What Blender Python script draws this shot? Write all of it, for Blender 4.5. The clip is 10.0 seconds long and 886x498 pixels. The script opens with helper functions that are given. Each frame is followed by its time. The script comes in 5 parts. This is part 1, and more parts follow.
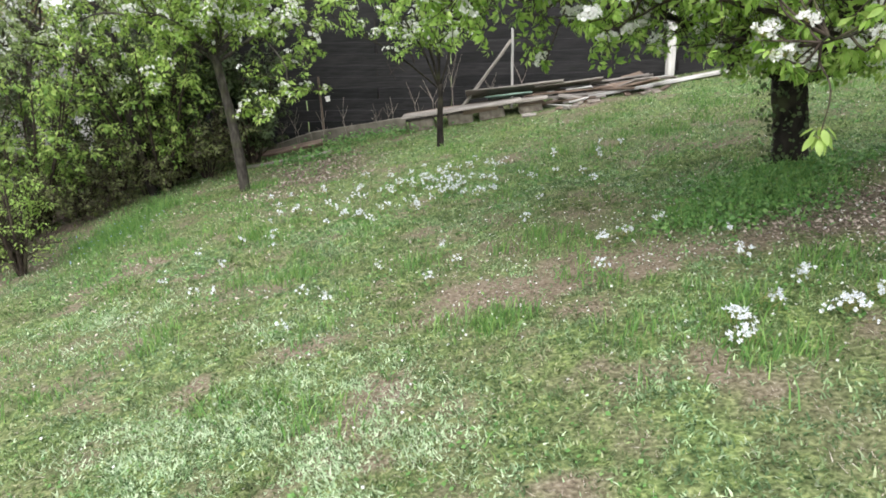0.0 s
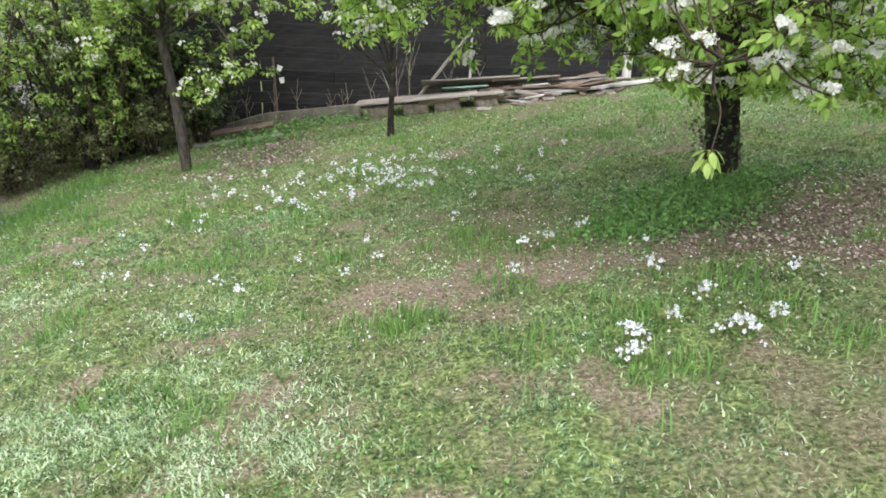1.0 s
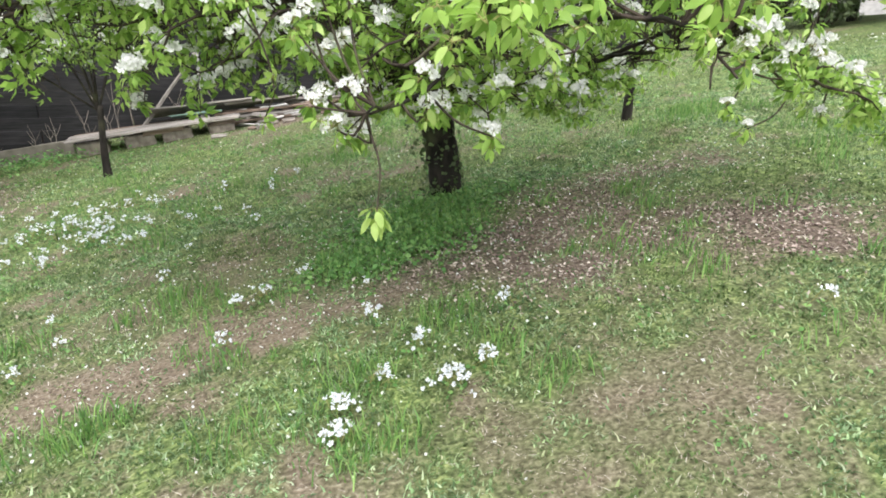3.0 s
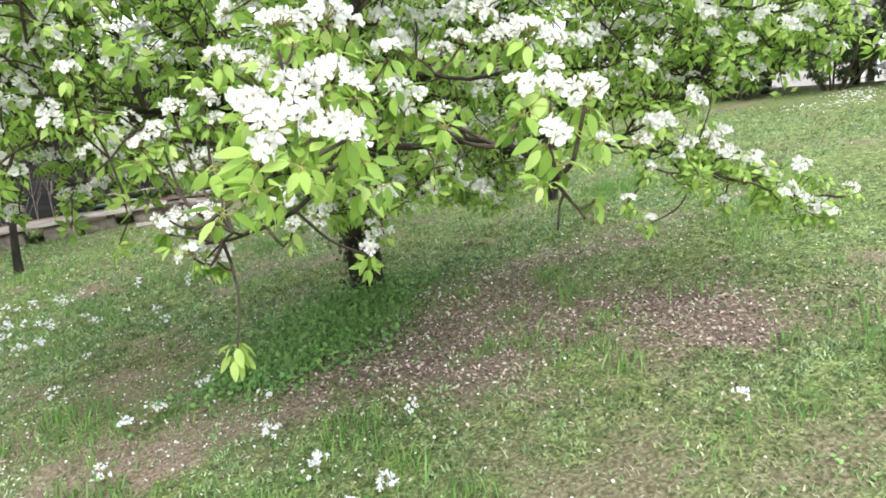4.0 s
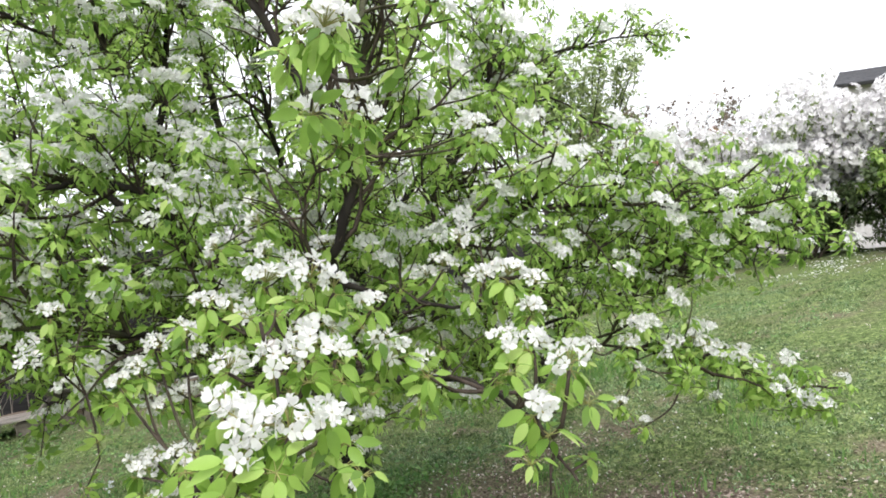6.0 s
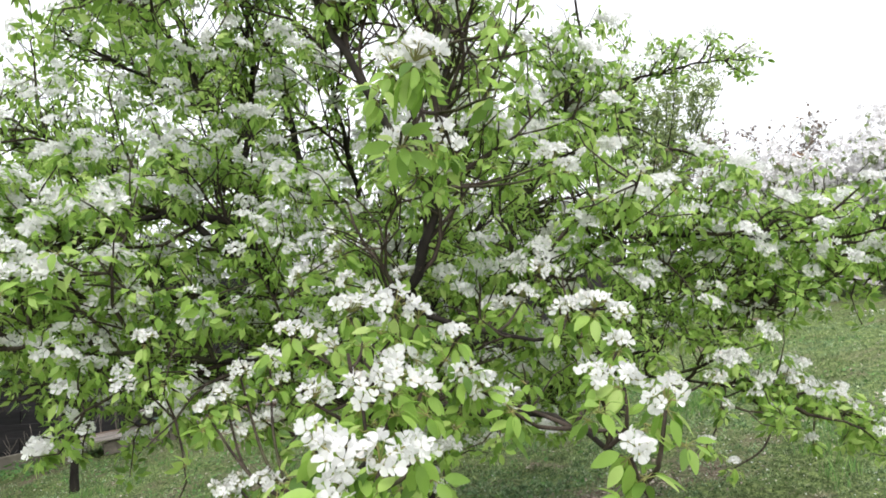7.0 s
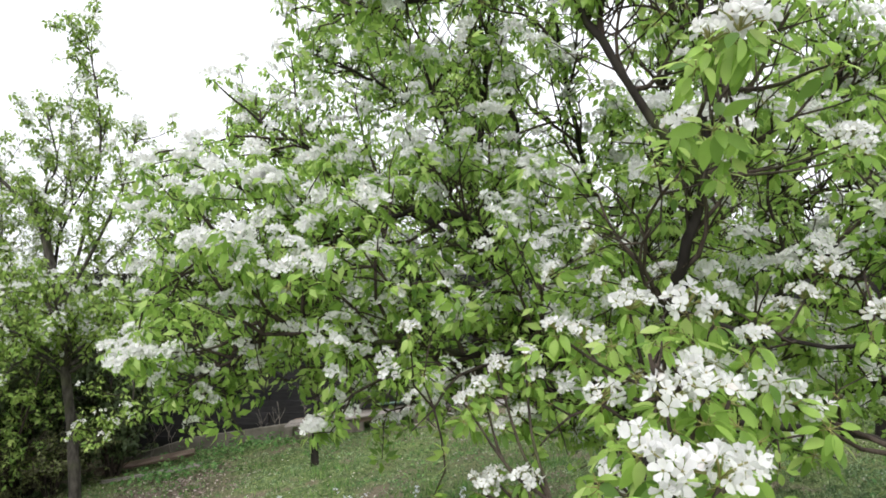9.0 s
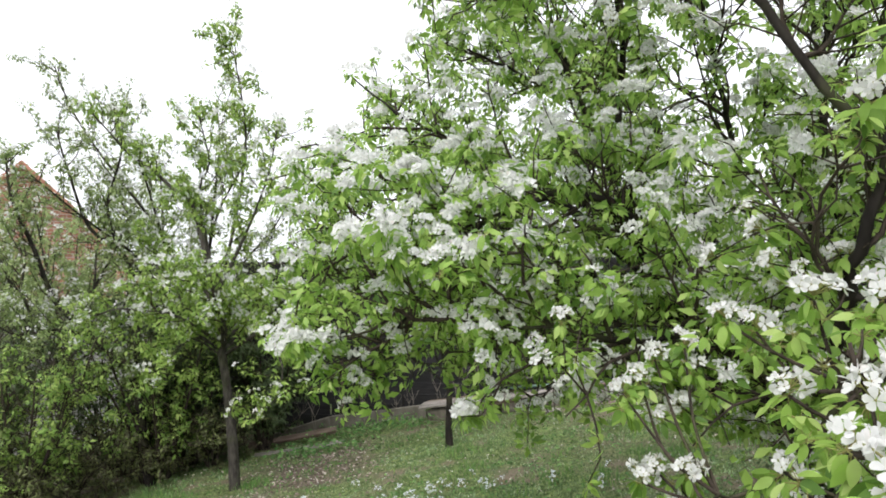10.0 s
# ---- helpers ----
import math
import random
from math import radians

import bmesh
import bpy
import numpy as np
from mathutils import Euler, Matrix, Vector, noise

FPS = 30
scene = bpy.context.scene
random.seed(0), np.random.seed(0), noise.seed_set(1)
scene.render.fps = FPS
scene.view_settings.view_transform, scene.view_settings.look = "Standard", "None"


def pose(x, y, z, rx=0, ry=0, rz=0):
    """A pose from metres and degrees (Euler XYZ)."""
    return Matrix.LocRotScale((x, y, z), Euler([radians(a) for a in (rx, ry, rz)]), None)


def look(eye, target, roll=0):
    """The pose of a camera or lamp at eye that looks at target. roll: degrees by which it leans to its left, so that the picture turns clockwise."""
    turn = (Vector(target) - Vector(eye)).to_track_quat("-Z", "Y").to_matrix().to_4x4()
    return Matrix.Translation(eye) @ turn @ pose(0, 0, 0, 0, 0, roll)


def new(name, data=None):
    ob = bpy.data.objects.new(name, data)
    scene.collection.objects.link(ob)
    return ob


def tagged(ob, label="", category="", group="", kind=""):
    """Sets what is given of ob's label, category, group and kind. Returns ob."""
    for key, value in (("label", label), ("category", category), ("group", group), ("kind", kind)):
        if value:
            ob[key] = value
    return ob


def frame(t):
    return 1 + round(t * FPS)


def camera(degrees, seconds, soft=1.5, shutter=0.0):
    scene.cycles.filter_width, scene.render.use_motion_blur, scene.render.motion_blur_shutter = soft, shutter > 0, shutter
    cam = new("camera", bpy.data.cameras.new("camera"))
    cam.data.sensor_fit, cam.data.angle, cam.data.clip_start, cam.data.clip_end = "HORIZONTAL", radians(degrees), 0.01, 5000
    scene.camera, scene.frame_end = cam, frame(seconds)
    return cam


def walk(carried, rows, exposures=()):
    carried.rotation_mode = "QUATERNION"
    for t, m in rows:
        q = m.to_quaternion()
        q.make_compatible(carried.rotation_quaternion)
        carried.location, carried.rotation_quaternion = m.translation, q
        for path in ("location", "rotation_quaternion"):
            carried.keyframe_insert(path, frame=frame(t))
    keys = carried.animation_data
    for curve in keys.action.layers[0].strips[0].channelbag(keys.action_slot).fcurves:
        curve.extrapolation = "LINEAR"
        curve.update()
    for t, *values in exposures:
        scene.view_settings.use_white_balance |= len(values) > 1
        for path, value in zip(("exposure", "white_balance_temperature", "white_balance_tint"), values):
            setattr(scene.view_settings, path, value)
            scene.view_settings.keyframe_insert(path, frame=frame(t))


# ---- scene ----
cam = camera(67.0, 10.0, soft=1.75)
PATH = [
    (0, (-0.021, -0.016, 1.373), (-0.034, 1.862, 0.687), -1.3),
    (0.5, (0.052, 0.019, 1.411), (0.107, 1.887, 0.7), -1.0),
    (1, (0.264, 0.062, 1.419), (0.348, 1.926, 0.697), 2.5),
    (1.5, (0.432, 0.081, 1.448), (0.526, 1.938, 0.711), -0.3),
    (2, (0.558, 0.183, 1.461), (0.887, 2.011, 0.719), 0.9),
    (2.5, (0.624, 0.308, 1.505), (1.143, 2.101, 0.786), 2.0),
    (3, (0.707, 0.367, 1.524), (1.406, 2.115, 0.846), 1.5),
    (3.2, (0.765, 0.389, 1.531), (1.529, 2.115, 0.869), 1.4),
    (4.3, (1.022, 0.477, 1.685), (1.905, 2.229, 1.297), 0.8),
    (4.5, (1.022, 0.484, 1.702), (1.919, 2.242, 1.381), 1.8),
    (5, (1.028, 0.485, 1.759), (1.978, 2.234, 1.571), -0.9),
    (6.5, (1.01, 0.501, 1.81), (1.844, 2.317, 1.874), -0.4),
    (7, (0.997, 0.516, 1.814), (1.712, 2.381, 1.91), -0.7),
    (7.5, (0.974, 0.53, 1.817), (1.599, 2.426, 1.936), -0.5),
    (8, (0.932, 0.553, 1.818), (1.39, 2.496, 1.942), -0.3),
    (8.5, (0.896, 0.578, 1.813), (1.182, 2.554, 1.925), 0.4),
    (9, (0.858, 0.6, 1.809), (0.993, 2.593, 1.901), 0.2),
    (9.5, (0.83, 0.605, 1.814), (0.821, 2.604, 1.874), -0.2),
    (10, (0.778, 0.593, 1.816), (0.551, 2.579, 1.862), -0.7),
]
walk(cam, [(t, look(eye, target, roll)) for t, eye, target, roll in PATH],
     exposures=[(0.0, 0.84), (2.0, 0.88), (3.0, 1.0), (4.5, 1.1), (5.2, 0.86), (6.5, 0.60), (8.0, 0.45), (10.0, 0.41)])

# ---- light: a bright overcast sky ----
world = bpy.data.worlds.new("overcast_sky")
scene.world = world
world.use_nodes = True
wn, wl = world.node_tree.nodes, world.node_tree.links
sky = wn.new("ShaderNodeTexSky")
sky.sky_type, sky.sun_disc = "NISHITA", False
sky.sun_elevation, sky.sun_rotation = radians(52), radians(200)
sky.air_density, sky.dust_density, sky.ozone_density = 1.0, 6.0, 1.0
hsv = wn.new("ShaderNodeHueSaturation")
hsv.inputs["Saturation"].default_value = 0.10
wl.new(sky.outputs[0], hsv.inputs["Color"])
cloud = wn.new("ShaderNodeMix")
cloud.data_type = "RGBA"
cloud.inputs[0].default_value = 0.7
cloud.inputs[7].default_value = (9.0, 9.2, 9.75, 1)
wl.new(hsv.outputs[0], cloud.inputs[6])
wl.new(cloud.outputs[2], wn["Background"].inputs["Color"])
wn["Background"].inputs["Strength"].default_value = 0.15
sun = new("sun", bpy.data.lights.new("sun", "SUN"))
sun.data.energy, sun.data.angle, sun.data.color = 1.2, radians(30), (1.0, 0.97, 0.93)
sun.matrix_world = look((0, 0, 30), (4.5, 10.0, 30 - 14.0))


# ---- materials ----
def material(name, rough=0.8, spec=0.3):
    m = bpy.data.materials.new(name)
    m.use_nodes = True
    b = m.node_tree.nodes["Principled BSDF"]
    b.inputs["Roughness"].default_value = rough
    b.inputs["Specular IOR Level"].default_value = spec
    return m, m.node_tree.nodes, m.node_tree.links, b


def ramp(nodes, stops):
    r = nodes.new("ShaderNodeValToRGB")
    while len(r.color_ramp.elements) < len(stops):
        r.color_ramp.elements.new(0.5)
    for e, (p, c) in zip(r.color_ramp.elements, stops):
        e.position, e.color = p, (*c, 1)
    return r


def noise_tex(nodes, links, scale, detail=4.0, coord="Object", stretch=None):
    tc = nodes.new("ShaderNodeTexCoord")
    n = nodes.new("ShaderNodeTexNoise")
    n.inputs["Scale"].default_value, n.inputs["Detail"].default_value = scale, detail
    if stretch:
        mp = nodes.new("ShaderNodeMapping")
        mp.inputs["Scale"].default_value = stretch
        links.new(tc.outputs[coord], mp.inputs[0])
        links.new(mp.outputs[0], n.inputs["Vector"])
    else:
        links.new(tc.outputs[coord], n.inputs["Vector"])
    return n


def bump(nodes, links, b, height, strength, distance):
    k = nodes.new("ShaderNodeBump")
    k.inputs["Strength"].default_value, k.inputs["Distance"].default_value = strength, distance
    links.new(height, k.inputs["Height"])
    links.new(k.outputs[0], b.inputs["Normal"])


def mixc(nodes, links, fac, a, c, blend="MIX"):
    m = nodes.new("ShaderNodeMix")
    m.data_type, m.blend_type = "RGBA", blend
    for sock, v in ((m.inputs[0], fac), (m.inputs[6], a), (m.inputs[7], c)):
        if isinstance(v, bpy.types.NodeSocket):
            links.new(v, sock)
        else:
            sock.default_value = v if isinstance(v, (int, float)) else (*v, 1)
    return m.outputs[2]


def leafy(name, stops, trans=0.4, rough=0.5, blotch=25.0, spec=0.3):
    """Thin leaf or petal: colour by island and object, light passing through."""
    m, n, l, b = material(name, rough, spec)
    geo, info = n.new("ShaderNodeNewGeometry"), n.new("ShaderNodeObjectInfo")
    add = n.new("ShaderNodeMath")
    add.operation = "ADD"
    l.new(geo.outputs["Random Per Island"], add.inputs[0])
    l.new(info.outputs["Random"], add.inputs[1])
    fr = n.new("ShaderNodeMath")
    fr.operation = "FRACT"
    l.new(add.outputs[0], fr.inputs[0])
    r = ramp(n, stops)
    l.new(fr.outputs[0], r.inputs[0])
    nt = noise_tex(n, l, blotch, 3)
    dark = mixc(n, l, nt.outputs[0], (0.75, 0.75, 0.75), (1.2, 1.2, 1.2))
    col = mixc(n, l, 1.0, r.outputs[0], dark, "MULTIPLY")
    l.new(col, b.inputs["Base Color"])
    tr = n.new("ShaderNodeBsdfTranslucent")
    l.new(col, tr.inputs["Color"])
    ms = n.new("ShaderNodeMixShader")
    ms.inputs[0].default_value = trans
    l.new(b.outputs[0], ms.inputs[1])
    l.new(tr.outputs[0], ms.inputs[2])
    l.new(ms.outputs[0], n["Material Output"].inputs["Surface"])
    return m


PEAR_LEAF = leafy("pear_leaf", [(0, (0.12, 0.23, 0.045)), (0.3, (0.27, 0.44, 0.085)), (0.7, (0.39, 0.58, 0.13)), (1, (0.56, 0.70, 0.24))], 0.54, 0.38)
SPROUT_LEAF = leafy("sprout_leaf", [(0, (0.25, 0.41, 0.085)), (1, (0.48, 0.63, 0.19))], 0.5)
PETAL = leafy("pear_petal", [(0, (0.79, 0.785, 0.785)), (0.6, (0.86, 0.855, 0.85)), (0.95, (0.90, 0.895, 0.89)), (1, (0.86, 0.79, 0.77))], 0.46, 0.6, 60)
STEM = leafy("green_stalk", [(0, (0.22, 0.26, 0.07)), (1, (0.35, 0.30, 0.12))], 0.1)
GREY_LEAF = leafy("grey_green_leaf", [(0, (0.16, 0.23, 0.08)), (0.6, (0.28, 0.37, 0.135)), (1, (0.42, 0.49, 0.22))], 0.38)
FRESH_LEAF = leafy("fresh_leaf", [(0, (0.17, 0.29, 0.06)), (0.5, (0.29, 0.43, 0.09)), (1, (0.44, 0.56, 0.17))], 0.42)
SHRUB_LEAF = leafy("shrub_leaf", [(0, (0.13, 0.24, 0.05)), (0.5, (0.28, 0.43, 0.10)), (1, (0.46, 0.58, 0.17))], 0.42)
BRAMBLE_LEAF = leafy("bramble_leaf", [(0, (0.07, 0.06, 0.04)), (0.5, (0.13, 0.15, 0.06)), (1, (0.24, 0.28, 0.10))], 0.25)
HEDGE_LEAF = leafy("hedge_leaf", [(0, (0.05, 0.08, 0.03)), (1, (0.11, 0.15, 0.06))], 0.2)
RED_LEAF = leafy("reddish_leaf", [(0, (0.13, 0.10, 0.085)), (1, (0.26, 0.20, 0.14))], 0.2)
FAR_PETAL = leafy("far_blossom", [(0, (0.70, 0.68, 0.69)), (1, (0.88, 0.86, 0.87))], 0.3, 0.7)


def grass_mat():
    """Blades: colour by blade, drifting from patch to patch."""
    m, n, l, b = material("grass_blade", 0.6, 0.25)
    geo = n.new("ShaderNodeNewGeometry")
    warm = ramp(n, [(0, (0.075, 0.12, 0.04)), (0.4, (0.18, 0.25, 0.09)), (0.8, (0.32, 0.385, 0.175)), (1, (0.46, 0.43, 0.29))])
    cool = ramp(n, [(0, (0.08, 0.15, 0.06)), (0.4, (0.19, 0.31, 0.145)), (0.8, (0.41, 0.55, 0.32)), (1, (0.60, 0.68, 0.48))])
    l.new(geo.outputs["Random Per Island"], warm.inputs[0])
    l.new(geo.outputs["Random Per Island"], cool.inputs[0])
    patch = noise_tex(n, l, 1.6, 4)
    pr = ramp(n, [(0.38, (0, 0, 0)), (0.6, (1, 1, 1))])
    l.new(patch.outputs[0], pr.inputs[0])
    c = mixc(n, l, pr.outputs[0], warm.outputs[0], cool.outputs[0])
    tone = noise_tex(n, l, 15.0, 4)
    tr = ramp(n, [(0.32, (0.52, 0.54, 0.52)), (0.5, (0.95, 0.95, 0.95)), (0.68, (1.42, 1.40, 1.36))])
    l.new(tone.outputs[0], tr.inputs[0])
    c = mixc(n, l, 1.0, c, tr.outputs[0], "MULTIPLY")
    wide = noise_tex(n, l, 2.3, 3)
    wr = ramp(n, [(0.36, (0.65, 0.68, 0.64)), (0.5, (0.81, 0.84, 0.80)), (0.64, (1.0, 1.0, 0.99))])
    l.new(wide.outputs[0], wr.inputs[0])
    c = mixc(n, l, 1.0, c, wr.outputs[0], "MULTIPLY")
    l.new(c, b.inputs["Base Color"])
    t = n.new("ShaderNodeBsdfTranslucent")
    l.new(c, t.inputs["Color"])
    ms = n.new("ShaderNodeMixShader")
    ms.inputs[0].default_value = 0.3
    l.new(b.outputs[0], ms.inputs[1])
    l.new(t.outputs[0], ms.inputs[2])
    l.new(ms.outputs[0], n["Material Output"].inputs["Surface"])
    return m


GRASS = grass_mat()
TUFT = leafy("tuft_blade", [(0, (0.09, 0.20, 0.055)), (0.6, (0.16, 0.31, 0.08)), (1, (0.28, 0.43, 0.13))], 0.3, 0.45, 3.0)
WEED = leafy("ground_leaf", [(0, (0.08, 0.19, 0.05)), (0.6, (0.14, 0.30, 0.08)), (1, (0.26, 0.43, 0.14))], 0.3)
LITTER = leafy("dead_leaf", [(0, (0.08, 0.055, 0.045)), (0.4, (0.23, 0.17, 0.145)), (0.75, (0.42, 0.34, 0.30)), (1, (0.60, 0.53, 0.46))], 0.1, 0.8)
STRAW = leafy("dry_stalk", [(0, (0.33, 0.28, 0.23)), (1, (0.60, 0.54, 0.47))], 0.0, 0.8)
MOSS = leafy("pale_moss_blade", [(0, (0.26, 0.37, 0.20)), (0.6, (0.46, 0.60, 0.37)), (1, (0.66, 0.74, 0.54))], 0.2, 0.7, 3.0)
DEAD_STEM = leafy("dead_stem", [(0, (0.17, 0.14, 0.12)), (1, (0.36, 0.31, 0.27))], 0.0, 0.8)
LAWN_PETAL = leafy("lawn_flower_petal", [(0, (0.66, 0.69, 0.76)), (1, (0.84, 0.86, 0.90))], 0.3, 0.6, 60)
BLUE = leafy("blue_flower", [(0, (0.25, 0.32, 0.62)), (1, (0.40, 0.45, 0.75))], 0.2)


def bark(name, dark, pale, scale=18):
    m, n, l, b = material(name, 0.9, 0.15)
    a = noise_tex(n, l, scale, 6, stretch=(1, 1, 0.35))
    r = ramp(n, [(0.3, dark), (0.62, pale), (0.8, tuple(min(1, 1.5 * c) for c in pale))])
    l.new(a.outputs[0], r.inputs[0])
    moss = noise_tex(n, l, 4, 3)
    rm = ramp(n, [(0.52, (0, 0, 0)), (0.68, (1, 1, 1))])
    l.new(moss.outputs[0], rm.inputs[0])
    mf = n.new("ShaderNodeMath")
    mf.operation = "MULTIPLY"
    mf.inputs[1].default_value = 0.45
    l.new(rm.outputs[0], mf.inputs[0])
    l.new(mixc(n, l, mf.outputs[0], r.outputs[0], (0.10, 0.11, 0.05)), b.inputs["Base Color"])
    bump(n, l, b, a.outputs[0], 0.9, 0.02)
    return m


BARK = bark("pear_bark", (0.010, 0.0085, 0.0075), (0.034, 0.029, 0.025))
BARK_PALE = bark("young_bark", (0.026, 0.023, 0.020), (0.085, 0.076, 0.066), 25)
TWIG = bark("twig_bark", (0.022, 0.017, 0.014), (0.075, 0.058, 0.047), 40)


def plank_mat(name, dark, pale, grain=6.0):
    m, n, l, b = material(name, 0.85, 0.2)
    a = noise_tex(n, l, grain, 6, stretch=(0.6, 8, 8))
    r = ramp(n, [(0.25, dark), (0.7, pale)])
    l.new(a.outputs[0], r.inputs[0])
    info = n.new("ShaderNodeObjectInfo")
    v = ramp(n, [(0, (0.7, 0.7, 0.7)), (1, (1.25, 1.22, 1.2))])
    l.new(info.outputs["Random"], v.inputs[0])
    st = noise_tex(n, l, 1.7, 4)
    s = ramp(n, [(0.35, (0.7, 0.7, 0.7)), (0.65, (1.1, 1.1, 1.1))])
    l.new(st.outputs[0], s.inputs[0])
    c = mixc(n, l, 1.0, r.outputs[0], v.outputs[0], "MULTIPLY")
    l.new(mixc(n, l, 1.0, c, s.outputs[0], "MULTIPLY"), b.inputs["Base Color"])
    bump(n, l, b, a.outputs[0], 0.5, 0.006)
    return m


FENCE = plank_mat("dark_stained_board", (0.017, 0.0168, 0.018), (0.043, 0.0415, 0.044))
FENCE_POST = plank_mat("dark_post", (0.03, 0.025, 0.024), (0.07, 0.06, 0.055))
GREY_WOOD = plank_mat("weathered_wood", (0.11, 0.098, 0.088), (0.40, 0.37, 0.34))
BROWN_WOOD = plank_mat("old_brown_wood", (0.10, 0.07, 0.055), (0.26, 0.20, 0.16))
WHITE_WOOD = plank_mat("whitewashed_wood", (0.38, 0.37, 0.36), (0.68, 0.67, 0.65))


def rough_mat(name, a, c, scale, depth=0.01, rough=0.9):
    m, n, l, b = material(name, rough, 0.2)
    t = noise_tex(n, l, scale, 7)
    r = ramp(n, [(0.3, a), (0.7, c)])
    l.new(t.outputs[0], r.inputs[0])
    t2 = noise_tex(n, l, scale * 0.12, 3)
    s = ramp(n, [(0.3, (0.75, 0.75, 0.75)), (0.7, (1.15, 1.15, 1.15))])
    l.new(t2.outputs[0], s.inputs[0])
    l.new(mixc(n, l, 1.0, r.outputs[0], s.outputs[0], "MULTIPLY"), b.inputs["Base Color"])
    bump(n, l, b, t.outputs[0], 0.6, depth)
    return m


CONCRETE = rough_mat("mossy_concrete", (0.15, 0.135, 0.11), (0.24, 0.215, 0.185), 9)
BLOCK = rough_mat("pale_concrete_block", (0.15, 0.125, 0.105), (0.32, 0.28, 0.24), 12)
GREEN_WOOD = rough_mat("faded_green_paint", (0.16, 0.26, 0.22), (0.26, 0.36, 0.31), 9, 0.004)
RENDER_WALL = rough_mat("grey_plaster", (0.42, 0.40, 0.40), (0.55, 0.53, 0.53), 8)
def brick_mat():
    m, n, l, b = material("red_brick", 0.9, 0.2)
    tc, mp, br = n.new("ShaderNodeTexCoord"), n.new("ShaderNodeMapping"), n.new("ShaderNodeTexBrick")
    mp.inputs["Rotation"].default_value = (radians(90), 0, 0)
    l.new(tc.outputs["Object"], mp.inputs[0])
    l.new(mp.outputs[0], br.inputs["Vector"])
    for key, v in (("Scale", 1.0), ("Brick Width", 0.5), ("Row Height", 0.16), ("Mortar Size", 0.02)):
        br.inputs[key].default_value = v
    for key, v in (("Color1", (0.30, 0.13, 0.09, 1)), ("Color2", (0.45, 0.23, 0.165, 1)), ("Mortar", (0.42, 0.36, 0.32, 1))):
        br.inputs[key].default_value = v
    t = noise_tex(n, l, 1.2, 5)
    s = ramp(n, [(0.3, (0.75, 0.75, 0.78)), (0.7, (1.15, 1.15, 1.15))])
    l.new(t.outputs[0], s.inputs[0])
    l.new(mixc(n, l, 1.0, br.outputs[0], s.outputs[0], "MULTIPLY"), b.inputs["Base Color"])
    return m


BRICK = brick_mat()
ROOF_TILE = rough_mat("red_roof_tile", (0.40, 0.17, 0.12), (0.55, 0.27, 0.20), 6)
DARK_ROOF = rough_mat("dark_eave", (0.03, 0.03, 0.035), (0.08, 0.08, 0.085), 6)
LABEL = rough_mat("white_plastic_tag", (0.74, 0.72, 0.68), (0.85, 0.84, 0.82), 30, 0.001, 0.5)
GLASS = rough_mat("dark_pane", (0.03, 0.035, 0.04), (0.06, 0.065, 0.075), 2, 0.0, 0.15)


# ---- small geometry kit ----
def vnoise(x, y, scale, seed=0):
    """Smooth value noise, 0 to 1."""
    x, y = np.asarray(x, float) * scale, np.asarray(y, float) * scale
    xi, yi = np.floor(x), np.floor(y)
    fx, fy = x - xi, y - yi
    fx, fy = fx * fx * (3 - 2 * fx), fy * fy * (3 - 2 * fy)

    def h(a, b):
        v = np.sin(a * 127.1 + b * 311.7 + seed * 74.7) * 43758.5453
        return v - np.floor(v)

    return (h(xi, yi) * (1 - fx) + h(xi + 1, yi) * fx) * (1 - fy) + (h(xi, yi + 1) * (1 - fx) + h(xi + 1, yi + 1) * fx) * fy


def fbm(x, y, scale, seed=0):
    return 0.55 * vnoise(x, y, scale, seed) + 0.3 * vnoise(x, y, scale * 2.3, seed + 5) + 0.15 * vnoise(x, y, scale * 5.1, seed + 9)


def height(x, y):
    """The slope of the garden: up towards +x, gently down towards the fence."""
    xs, ys = np.clip(x, -8, 12), np.clip(y, -3, 12)
    z = 0.03 + 0.1966 * xs - 0.0664 * ys - 0.0039 * xs * ys + 0.0029 * ys * ys
    near = np.clip((14 - np.hypot(x, y)) / 4, 0, 1)
    return z + near * (0.05 * (fbm(x, y, 0.8, 3) - 0.5) + 0.02 * (fbm(x, y, 4, 4) - 0.5))


def blob(x, y, cx, cy, rx, ry, ang=0.0):
    c, s = np.cos(ang), np.sin(ang)
    u, v = (x - cx) * c + (y - cy) * s, -(x - cx) * s + (y - cy) * c
    return np.exp(-((u / rx) ** 2 + (v / ry) ** 2))


